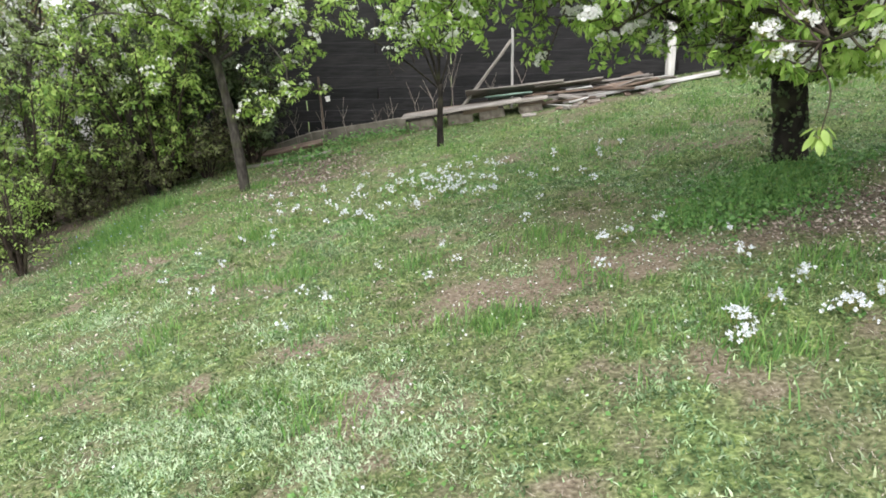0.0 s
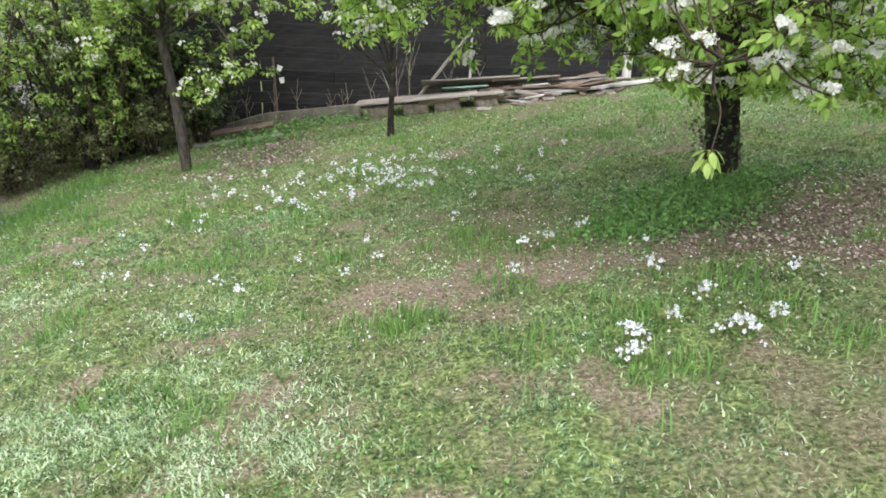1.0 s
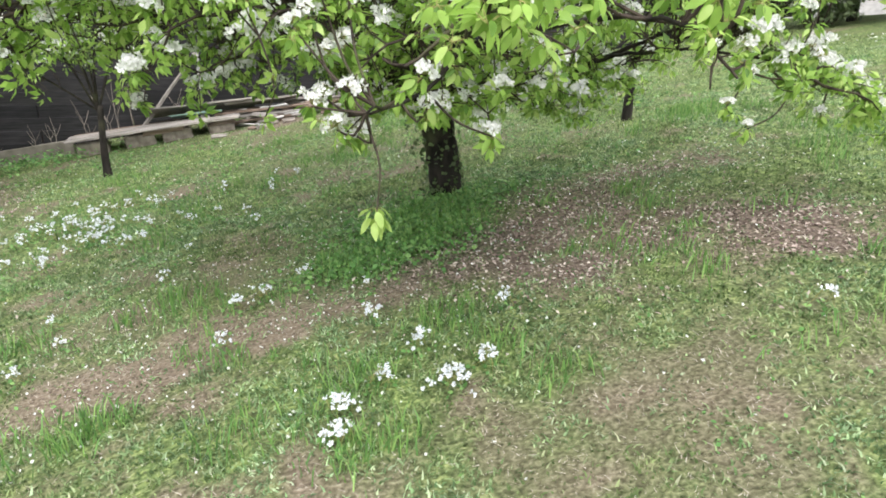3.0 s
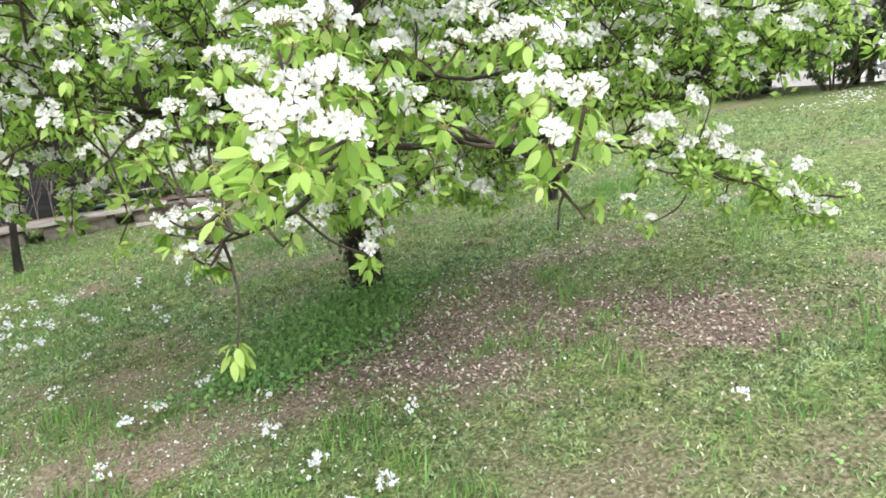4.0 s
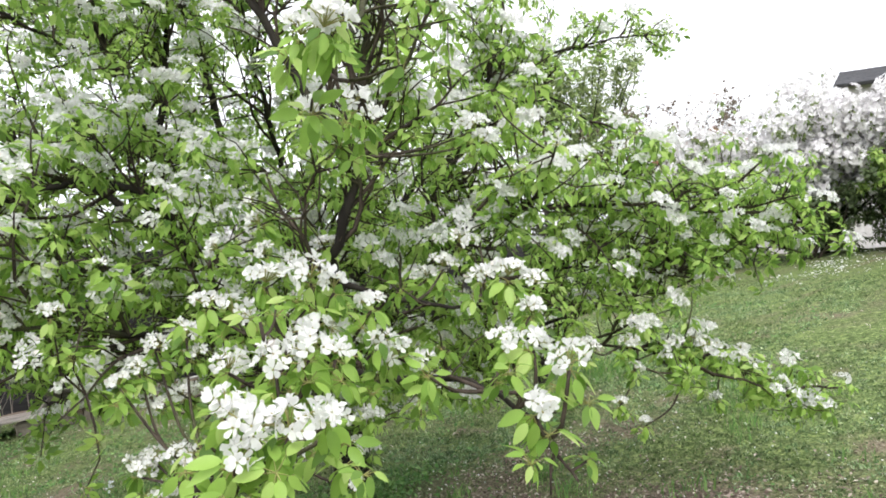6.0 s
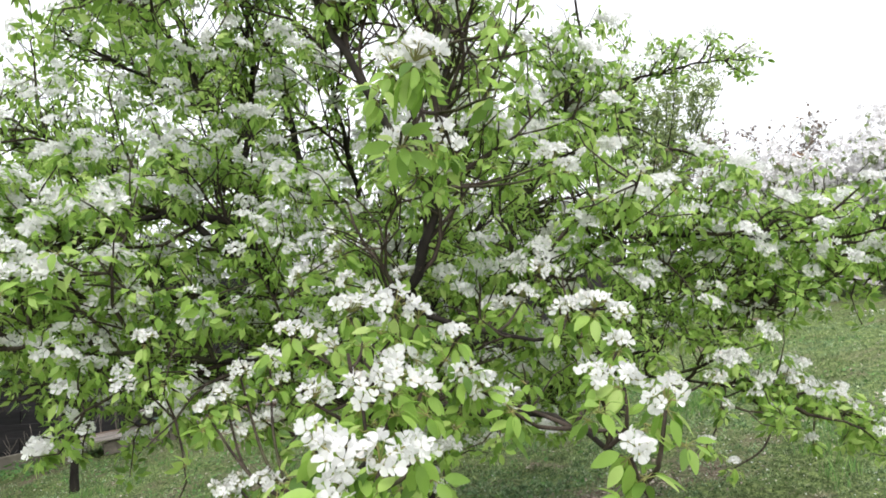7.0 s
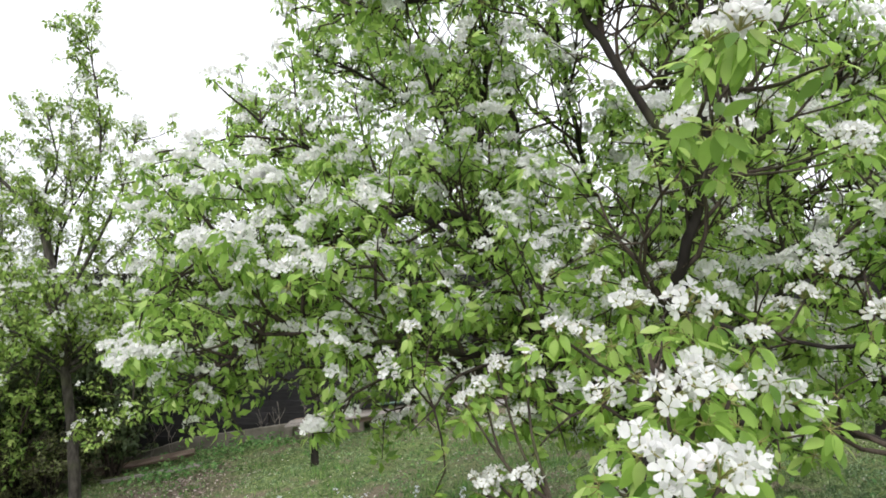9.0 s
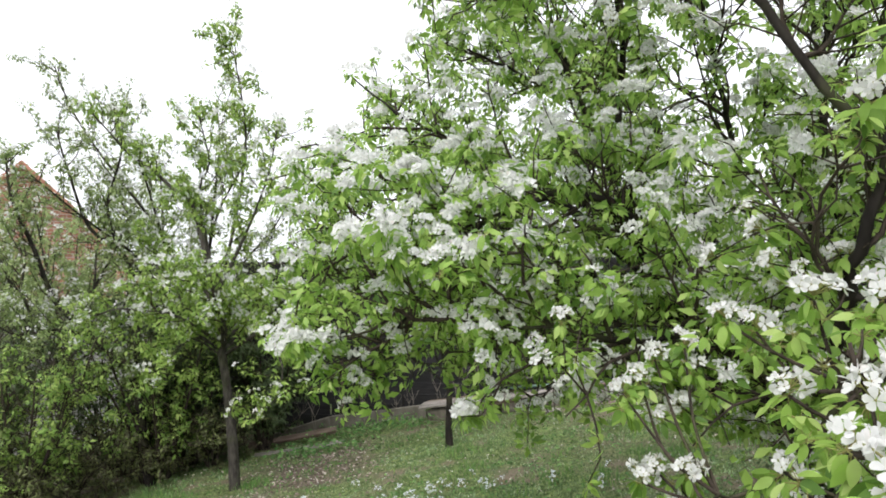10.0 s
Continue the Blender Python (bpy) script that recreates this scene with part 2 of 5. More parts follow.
def bare_at(x, y):
    """Worn soil in the turf, 0 to 1."""
    b = 1.1 * blob(x, y, 0.75, 3.4, 0.6, 0.24, 0.1) + 0.9 * blob(x, y, 0.1, 3.3, 0.4, 0.22) + 0.6 * blob(x, y, 1.3, 1.95, 0.35, 0.16, -0.3)
    b = b + 1.1 * blob(x, y, 2.0, 9.72, 1.1, 0.2, 0.05) + 0.9 * blob(x, y, -2.6, 5.3, 0.9, 0.2, 0.9) + 0.5 * blob(x, y, 3.4, 2.5, 0.7, 0.22, -0.5) + 0.9 * blob(x, y, 4.53, 2.63, 0.16, 0.12)
    b = b + 0.6 * blob(x, y, -1.0, 3.0, 0.7, 0.16, 0.3) + 0.5 * blob(x, y, 0.0, 2.2, 0.5, 0.1, 0.6) + 0.5 * blob(x, y, 1.6, 3.5, 0.8, 0.3, -0.2)
    b = (b + 1.9 * (fbm(x, y, 4.0, 11) - 0.5) * np.clip(b * 2, 0, 1) - 0.28) * 1.7
    spots = np.clip(fbm(x, y, 3.1, 21) - 0.62, 0, 1) * 5
    return np.clip(np.clip(b, 0, 1) + 0.8 * spots, 0, 1)


def green_at(x, y):
    """How thick the turf is, 0 to 1."""
    g = 0.80 + 1.4 * (fbm(x, y, 1.1, 81) - 0.5) + 1.7 * (fbm(x, y, 5.0, 82) - 0.5) + 0.25 * blob(x, y, -0.6, 1.8, 1.2, 0.9)
    return np.clip(g + 0.3 * np.clip(x - 3.2, 0, 1) - 0.35 * blob(x, y, 2.1, 1.9, 0.9, 0.5) - 0.9 * bare_at(x, y), 0, 1)


def litter_at(x, y):
    b = 1.0 * blob(x, y, 2.9, 3.45, 1.0, 0.45, -0.75) + 0.9 * blob(x, y, 2.95, 3.1, 0.95, 0.5, -0.3) + 0.8 * blob(x, y, 3.5, 2.5, 0.6, 0.3, -0.2) + 0.9 * blob(x, y, 2.3, 3.6, 0.6, 0.35) + 0.6 * blob(x, y, 3.6, 4.2, 0.7, 0.3) + 1.3 * blob(x, y, -1.75, 8.3, 0.6, 0.9) + 0.7 * blob(x, y, 2.2, 9.75, 0.5, 0.2) + 1.4 * blob(x, y, -4.8, 7.4, 0.8, 2.0, 0.1)
    return np.clip(b * np.clip(2.6 * fbm(x, y, 4, 31) - 0.45, 0, 1.4), 0, 1)


def lush_at(x, y):
    b = blob(x, y, 1.95, 4.15, 0.42, 0.5) + 0.8 * blob(x, y, 1.55, 3.85, 0.3, 0.2) + 0.8 * blob(x, y, 2.5, 4.55, 0.45, 0.3) + 1.0 * blob(x, y, -3.6, 7.0, 0.34, 1.5, 0.1)
    return np.clip(b * (0.5 + 0.9 * fbm(x, y, 3, 41)), 0, 1)


class Soup:
    """Triangles of many small pieces, joined into one mesh."""

    def __init__(self):
        self.v, self.t, self.m, self.n = [], [], [], 0

    def add(self, v, t, m=0):
        v, t = np.asarray(v, float).reshape(-1, 3), np.asarray(t, int).reshape(-1, 3)
        self.v.append(v)
        self.t.append(t + self.n)
        self.m.append(np.broadcast_to(np.asarray(m, int), (len(t),)))
        self.n += len(v)

    def many(self, template, mats):
        v, t, m = template
        k = len(mats)
        if not k:
            return
        mats = np.asarray(mats, float)
        out = np.einsum("kij,vj->kvi", mats[:, :3, :3], v) + mats[:, None, :3, 3]
        tri = t[None] + (np.arange(k) * len(v))[:, None, None]
        self.add(out.reshape(-1, 3), tri.reshape(-1, 3), np.tile(np.broadcast_to(m, (len(t),)), k))

    def mesh(self, name, mats, smooth=True):
        v = np.concatenate(self.v) if self.v else np.zeros((0, 3))
        t = np.concatenate(self.t) if self.t else np.zeros((0, 3), int)
        me = bpy.data.meshes.new(name)
        me.vertices.add(len(v))
        me.vertices.foreach_set("co", v.ravel())
        me.loops.add(3 * len(t))
        me.loops.foreach_set("vertex_index", t.ravel().astype(np.int32))
        me.polygons.add(len(t))
        me.polygons.foreach_set("loop_start", np.arange(0, 3 * len(t), 3, dtype=np.int32))
        for mat in mats:
            me.materials.append(mat)
        me.polygons.foreach_set("material_index", np.concatenate(self.m).astype(np.int32) if self.m else np.zeros(0, np.int32))
        me.polygons.foreach_set("use_smooth", np.full(len(t), smooth))
        me.update(calc_edges=True)
        return me


def part(name, me, parent=None, label="", kind=""):
    ob = new(name, me)
    if parent:
        ob.parent = parent
    return tagged(ob, label, kind=kind)


def empty(name, at, label, category, group=""):
    ob = new(name)
    ob.location = at
    return tagged(ob, label, category, group)


def smooth_path(pts, step):
    """Catmull-Rom through the points."""
    p = np.asarray(pts, float)
    p = np.vstack([2 * p[0] - p[1], p, 2 * p[-1] - p[-2]])
    out = []
    for i in range(1, len(p) - 2):
        k = max(2, int(np.linalg.norm(p[i + 1] - p[i]) / step))
        s = np.linspace(0, 1, k, endpoint=False)[:, None]
        a, b, c, d = p[i - 1], p[i], p[i + 1], p[i + 2]
        out.append(0.5 * (2 * b + (c - a) * s + (2 * a - 5 * b + 4 * c - d) * s**2 + (3 * b - a - 3 * c + d) * s**3))
    return np.vstack(out + [p[-2:-1]])


def tube(pts, radii, sides=6, rough=0.0, rng=None):
    p = np.asarray(pts, float)
    n = len(p)
    r = np.interp(np.linspace(0, 1, n), np.linspace(0, 1, len(radii)), radii)
    d = np.gradient(p, axis=0)
    d /= np.linalg.norm(d, axis=1)[:, None] + 1e-9
    ref = np.where(np.abs(d[:, 2:3]) > 0.9, [[1.0, 0, 0]], [[0, 0, 1.0]])
    u = np.cross(d, ref)
    u /= np.linalg.norm(u, axis=1)[:, None] + 1e-9
    for i in range(1, n):
        w = u[i - 1] - d[i] * (u[i - 1] @ d[i])
        u[i] = w / (np.linalg.norm(w) + 1e-9)
    w = np.cross(d, u)
    a = np.arange(sides) * 2 * np.pi / sides
    rr = r[:, None] * np.ones((1, sides))
    if rough and rng is not None:
        rr = rr * (1 + rough * rng.uniform(-1, 1, rr.shape))
    v = p[:, None] + rr[..., None] * (np.cos(a)[None, :, None] * u[:, None] + np.sin(a)[None, :, None] * w[:, None])
    i, j = np.meshgrid(np.arange(n - 1), np.arange(sides), indexing="ij")
    q = [(i * sides + j), (i * sides + (j + 1) % sides), ((i + 1) * sides + (j + 1) % sides), ((i + 1) * sides + j)]
    t = np.concatenate([np.stack([q[0], q[1], q[2]], -1).reshape(-1, 3), np.stack([q[0], q[2], q[3]], -1).reshape(-1, 3)])
    v = np.vstack([v.reshape(-1, 3), p[-1:]])
    cap = [[(n - 1) * sides + k, (n - 1) * sides + (k + 1) % sides, n * sides] for k in range(sides)]
    return v, np.vstack([t, cap])


def rot_to(z, spin, scale=1.0, at=(0, 0, 0)):
    """4x4: local z turned to the direction z, spun about it."""
    z = np.asarray(z, float) / (np.linalg.norm(z) + 1e-9)
    ref = np.array([1.0, 0, 0]) if abs(z[2]) > 0.9 else np.array([0, 0, 1.0])
    x = np.cross(ref, z)
    x /= np.linalg.norm(x)
    y = np.cross(z, x)
    c, s = math.cos(spin), math.sin(spin)
    m = np.eye(4)
    m[:3, 0], m[:3, 1], m[:3, 2], m[:3, 3] = scale * (c * x + s * y), scale * (c * y - s * x), scale * z, at
    return m


def rots(z, spin, scale, at):
    """Many of rot_to at once: k x 4 x 4."""
    z = np.asarray(z, float).reshape(-1, 3)
    z = z / (np.linalg.norm(z, axis=1)[:, None] + 1e-9)
    ref = np.where(np.abs(z[:, 2:3]) > 0.9, [[1.0, 0, 0]], [[0, 0, 1.0]])
    x = np.cross(ref, z)
    x /= np.linalg.norm(x, axis=1)[:, None] + 1e-9
    y = np.cross(z, x)
    c, s, k = np.cos(spin)[:, None], np.sin(spin)[:, None], np.asarray(scale)[:, None]
    m = np.zeros((len(z), 4, 4))
    m[:, :3, 0], m[:, :3, 1], m[:, :3, 2], m[:, :3, 3], m[:, 3, 3] = k * (c * x + s * y), k * (c * y - s * x), k * z, at, 1
    return m


def leaf_shape(fine=True, wide=0.47, droop=0.35):
    """A leaf one unit long along x, folded along its midrib; a bent kite where fine is None."""
    w = wide / 2
    if fine is None:
        return np.array([(0, 0, 0), (0.42, w, 0.05 - droop * 0.2), (0.48, -w, 0.02 - droop * 0.2), (1, 0, -droop)], float), np.array([(0, 2, 1), (1, 2, 3)])
    if fine:
        rows = [(0.12, 0.55), (0.28, 0.9), (0.46, 1.0), (0.64, 0.86), (0.8, 0.58), (0.92, 0.27)]
        v, t = [(0, 0, 0)], []
        for u, k in rows:
            sag = -droop * u ** 1.7
            v += [(u, w * k, sag + 0.14 * w * k), (u, 0, sag - 0.1 * w * k), (u, -w * k, sag + 0.14 * w * k)]
        v.append((1, 0, -droop))
        t += [(0, 2, 1), (0, 3, 2)]
        for r in range(len(rows) - 1):
            a = 1 + 3 * r
            t += [(a, a + 1, a + 4), (a, a + 4, a + 3), (a + 1, a + 2, a + 5), (a + 1, a + 5, a + 4)]
        a = 1 + 3 * (len(rows) - 1)
        t += [(a, a + 1, a + 3), (a + 1, a + 2, a + 3)]
    else:
        v = [(0, 0, 0), (0.45, w, 0.04 - droop * 0.2), (0.45, 0, -droop * 0.25), (0.45, -w, 0.04 - droop * 0.2), (1, 0, -droop)]
        t = [(0, 2, 1), (0, 3, 2), (1, 2, 4), (2, 3, 4)]
    return np.array(v, float), np.array(t)


def flower_shape(fine=True, rng=None):
    """A five-petalled flower of radius one that faces +z, its petals overlapping and uneven."""
    v, t, m = [], [], []
    for k in range(5):
        a = k * 2 * math.pi / 5 + (rng.uniform(-0.15, 0.15) if rng is not None else 0)
        c, s = math.cos(a), math.sin(a)
        up = 1.0 if rng is None else rng.uniform(0.2, 2.0)
        long = 1.0 if rng is None else rng.uniform(0.82, 1.12)
        tw = 0.0 if rng is None else rng.uniform(-0.5, 0.5)
        pts = [(0.06, 0, 0), (0.36, 0.26, 0.16), (0.36, -0.26, 0.16), (0.76, 0.42, 0.36), (0.76, -0.42, 0.36), (1.0, 0.2, 0.38), (1.02, -0.2, 0.42)] if fine else [(0.05, 0, 0), (0.72, 0.46, 0.3), (0.72, -0.46, 0.3), (1.0, 0, 0.4)]
        pts = [(x * long, y * math.cos(tw), z + y * math.sin(tw)) for x, y, z in pts]
        tri = [(0, 2, 1), (1, 2, 4), (1, 4, 3), (3, 4, 6), (3, 6, 5)] if fine else [(0, 2, 1), (1, 2, 3)]
        o = len(v)
        v += [(x * c - y * s, x * s + y * c, z * up) for x, y, z in pts]
        t += [tuple(i + o for i in q) for q in tri]
        m += [1] * len(tri)
    if fine:
        o = len(v)
        v += [(0.16, 0, 0.10), (-0.08, 0.14, 0.10), (-0.08, -0.14, 0.10), (0, 0, 0.34)]
        t += [(o, o + 1, o + 3), (o + 1, o + 2, o + 3), (o + 2, o, o + 3)]
        m += [2] * 3
    return np.array(v, float), np.array(t), np.array(m)


def cluster(rng, leaves, flowers, fine=True, leaf=0.058, bloom=0.0165, spread=0.033, hang=False):
    """One spur: a ring of leaves and a head of flowers, growing along +z. Materials: leaf, petal, stalk."""
    s = Soup()
    lv, lt = leaf_shape(fine)
    for k in range(leaves):
        a = k * 2.4 + rng.uniform(-0.4, 0.4)
        L = leaf * rng.uniform(0.65, 1.15)
        el = rng.uniform(-1.4, -0.25) if hang else rng.uniform(-1.0, 0.45) if not flowers else rng.uniform(-1.35, -0.3)
        m = Matrix.Rotation(a, 4, "Z") @ Matrix.Rotation(-el, 4, "Y") @ Matrix.Rotation(rng.uniform(-0.5, 0.5), 4, "X")
        m = np.array(m)
        v = (lv * [L, L, L]) @ m[:3, :3].T + m[:3, 0] * 0.018 + [0, 0, rng.uniform(-0.012, 0.006)]
        s.add(v, lt, 0)
        if fine:
            s.add(*tube([(0, 0, -0.012), (v[0] + v[1]) / 2], [0.0012, 0.0008], 3), 2)
    for k in range(flowers):
        fv, ft, fm = flower_shape(fine, rng)
        a, e = k * 2.4 + rng.uniform(-0.3, 0.3), math.acos(1 - (k + 0.5) / flowers * 0.9)
        d = np.array([math.sin(e) * math.cos(a), math.sin(e) * math.sin(a), math.cos(e) * 0.9 + 0.1])
        at = d * spread * rng.uniform(0.75, 1.1) * [1.2, 1.2, 0.55] + [0, 0, 0.012]
        m = rot_to(d + rng.uniform(-0.5, 0.5, 3), rng.uniform(0, 6.3), bloom * rng.uniform(0.85, 1.12), at)
        s.add(fv @ m[:3, :3].T + m[:3, 3], ft, fm)
        if fine:
            tv, tt = tube([(0, 0, 0), at * 0.6 + [0, 0, 0.004], at], [0.0013], 3)
            s.add(tv, tt, 2)
    return np.concatenate(s.v), np.concatenate(s.t), np.concatenate(s.m)


def side_branches(path, rng, count, length, start=0.25, lift=0.25, outward=None, jag=0.18):
    """Crooked branches off a limb: a list of point rows."""
    out = []
    n = len(path)
    for k in range(count):
        i = int(n * (start + (1 - start) * (k + rng.uniform(0, 1)) / count))
        i = min(i, n - 2)
        d = path[i + 1] - path[i]
        d /= np.linalg.norm(d) + 1e-9
        side = rng.normal(0, 1, 3)
        side -= d * (side @ d)
        side /= np.linalg.norm(side) + 1e-9
        way = side + 0.55 * d + np.array([0, 0, lift])
        if outward is not None:
            o = path[i] - outward
            way = way + 0.5 * o / (np.linalg.norm(o) + 1e-9)
        way /= np.linalg.norm(way)
        L = length * rng.uniform(0.55, 1.2)
        pts = [path[i]]
        steps = 6
        for q in range(steps):
            way = way + rng.normal(0, jag, 3) + [0, 0, 0.03]
            way /= np.linalg.norm(way)
            pts.append(pts[-1] + way * L / steps)
        out.append(np.array(pts))
    return out


# ---- ground ----
def axis_steps(lo, hi, step, far):
    mid = np.arange(lo, hi, step)
    out = step * np.cumsum(1.35 ** np.arange(1, 40))
    out = out[out < far]
    return np.concatenate([(lo - out)[::-1], mid, hi + out])


gx, gy = axis_steps(-5.0, 7.0, 0.07, 900), axis_steps(-0.5, 12.0, 0.07, 900)
XX, YY = np.meshgrid(gx, gy, indexing="ij")
ZZ = height(XX, YY)
soup = Soup()
nx, ny = XX.shape
ii, jj = np.meshgrid(np.arange(nx - 1), np.arange(ny - 1), indexing="ij")
q0, q1, q2, q3 = ii * ny + jj, (ii + 1) * ny + jj, (ii + 1) * ny + jj + 1, ii * ny + jj + 1
soup.add(np.stack([XX, YY, ZZ], -1).reshape(-1, 3), np.concatenate([np.stack([q0, q1, q2], -1).reshape(-1, 3), np.stack([q0, q2, q3], -1).reshape(-1, 3)]))


def turf_material():
    m, n, l, b = material("worn_turf", 0.95, 0.1)

    def attr(name):
        a = n.new("ShaderNodeAttribute")
        a.attribute_name = name
        return a.outputs["Fac"]

    fine = noise_tex(n, l, 55, 6)
    mid = noise_tex(n, l, 17, 5)
    g = ramp(n, [(0.3, (0.05, 0.08, 0.025)), (0.5, (0.16, 0.22, 0.08)), (0.68, (0.32, 0.38, 0.16)), (0.85, (0.48, 0.48, 0.28))])
    l.new(fine.outputs[0], g.inputs[0])
    tone = ramp(n, [(0.32, (0.45, 0.48, 0.45)), (0.5, (0.92, 0.92, 0.92)), (0.68, (1.45, 1.38, 1.3))])
    l.new(mid.outputs[0], tone.inputs[0])
    green = mixc(n, l, 1.0, g.outputs[0], tone.outputs[0], "MULTIPLY")
    thin = ramp(n, [(0.25, (0.07, 0.065, 0.04)), (0.5, (0.17, 0.155, 0.095)), (0.75, (0.33, 0.30, 0.205)), (0.9, (0.48, 0.44, 0.33))])
    l.new(fine.outputs[0], thin.inputs[0])
    green = mixc(n, l, attr("green"), thin.outputs[0], green)
    s = ramp(n, [(0.3, (0.11, 0.08, 0.058)), (0.5, (0.23, 0.178, 0.135)), (0.66, (0.35, 0.285, 0.225)), (0.8, (0.52, 0.45, 0.38))])
    l.new(fine.outputs[0], s.inputs[0])
    c = mixc(n, l, attr("bare"), green, s.outputs[0])
    d = ramp(n, [(0.3, (0.08, 0.058, 0.047)), (0.5, (0.20, 0.15, 0.125)), (0.68, (0.34, 0.275, 0.23)), (0.8, (0.52, 0.46, 0.40))])
    l.new(fine.outputs[0], d.inputs[0])
    c = mixc(n, l, attr("litter"), c, d.outputs[0])
    u = ramp(n, [(0.3, (0.05, 0.10, 0.03)), (0.8, (0.17, 0.28, 0.08))])
    l.new(fine.outputs[0], u.inputs[0])
    c = mixc(n, l, attr("lush"), c, u.outputs[0])
    c = mixc(n, l, 1.0, c, (0.84, 0.86, 0.84), "MULTIPLY")
    l.new(c, b.inputs["Base Color"])
    bump(n, l, b, fine.outputs[0], 1.0, 0.02)
    return m


ground_mesh = soup.mesh("ground", [turf_material()])
for nm, fn in (("bare", bare_at), ("green", green_at), ("litter", litter_at), ("lush", lush_at)):
    ground_mesh.attributes.new(nm, "FLOAT", "POINT").data.foreach_set("value", fn(XX, YY).ravel().astype(np.float32))
ground = tagged(new("ground", ground_mesh), "sloping worn garden lawn with bare soil patches", "lawn", kind="structure")


def z_at(x, y):
    return float(height(np.array(x, float), np.array(y, float)))


# ---- boards and blocks ----
def board_mesh(name, L, W, H, mat, seed=0, wear=0.006):
    """A sawn board centred on its origin with slightly uneven faces and softened edges."""
    rng = np.random.default_rng(seed)
    bm = bmesh.new()
    bmesh.ops.create_cube(bm, size=1.0)
    for v in bm.verts:
        v.co = Vector((v.co.x * L, v.co.y * W, v.co.z * H))
    long = [e for e in bm.edges if abs(e.verts[0].co.x - e.verts[1].co.x) > L * 0.5]
    bmesh.ops.subdivide_edges(bm, edges=long, cuts=4)
    for v in bm.verts:
        v.co += Vector(rng.normal(0, wear, 3) * [2.0, 0.6, 0.5])
    bmesh.ops.bevel(bm, geom=list(bm.edges), offset=min(W, H) * 0.12, segments=1, affect="EDGES")
    me = bpy.data.meshes.new(name)
    bm.to_mesh(me)
    bm.free()
    me.materials.append(mat)
    return me


def between(a, b, twist=0.0):
    """Pose of a board whose long axis runs from a to b."""
    a, b = Vector(a), Vector(b)
    q = (b - a).to_track_quat("X", "Z")
    return Matrix.Translation((a + b) / 2) @ q.to_matrix().to_4x4() @ Matrix.Rotation(twist, 4, "X")


# ---- fence ----
def fence_y(x):
    return 11.15 - 0.04 * x


def build_fence():
    fence = empty("fence", (0, fence_y(0), z_at(0, 11)), "tall black-stained horizontal board fence along the garden", "fence")
    bay = 2.4
    inv = Matrix.Translation(-Vector(fence.location))
    boards = [board_mesh("board", bay - 0.02, 0.025, 0.19, FENCE, s, 0.004) for s in range(5)]
    post_me = board_mesh("post", 3.2, 0.09, 0.09, FENCE_POST, 3, 0.004)
    x, k = -5.9, 0
    while x < 10.5:
        low = min(z_at(x, fence_y(x)), z_at(x + bay, fence_y(x + bay)))
        for r in range(20):
            zz = 1.80 - 0.178 * r
            if zz < low - 0.12:
                break
            b = part("board", boards[(k * 3 + r * 2) % 5], fence)
            xa = x + (0.5 * bay if r % 2 else 0.0)
            b.matrix_local = inv @ between((xa, fence_y(xa), zz), (xa + bay, fence_y(xa + bay), zz), 0.10)
        p = part("post", post_me, fence)
        zp = z_at(x, fence_y(x))
        p.matrix_local = inv @ between((x, fence_y(x) + 0.07, zp - 0.5), (x, fence_y(x) + 0.07, 1.9))
        x, k = x + bay, k + 1


build_fence()


def build_sill():
    """Low mossy concrete edging in front of the fence, piece by piece."""
    edging = empty("garden_edging", (-2.5, 10.6, z_at(-2.5, 10.6)), "low mossy concrete edging below the dark fence", "edging")
    inv = Matrix.Translation(-Vector(edging.location))
    xs = [-5.6, -4.5, -3.4, -2.1, -0.62]
    ys = [10.2, 10.4, 10.6, 10.62, 10.5]
    tops = [-1.42, -1.2, -0.88, -0.47, -0.25]
    for k in range(4):
        L = math.dist((xs[k], ys[k], tops[k]), (xs[k + 1], ys[k + 1], tops[k + 1]))
        p = part("edging_slab", board_mesh("edging_slab", L + 0.02, 0.07, 0.34, CONCRETE, 40 + k, 0.008), edging)
        p.matrix_local = inv @ between((xs[k], ys[k], tops[k] - 0.18), (xs[k + 1], ys[k + 1], tops[k + 1] - 0.18))


build_sill()


# ---- stacked timber in front of the fence ----
def plank(a, b, w, h, mat, label, seed, twist=0.0, name="plank", category="plank", group="old timber by the fence"):
    ob = new(name, board_mesh(name, math.dist(a, b), w, h, mat, seed))
    ob.matrix_world = between(a, b, twist)
    return tagged(ob, label, category, group)


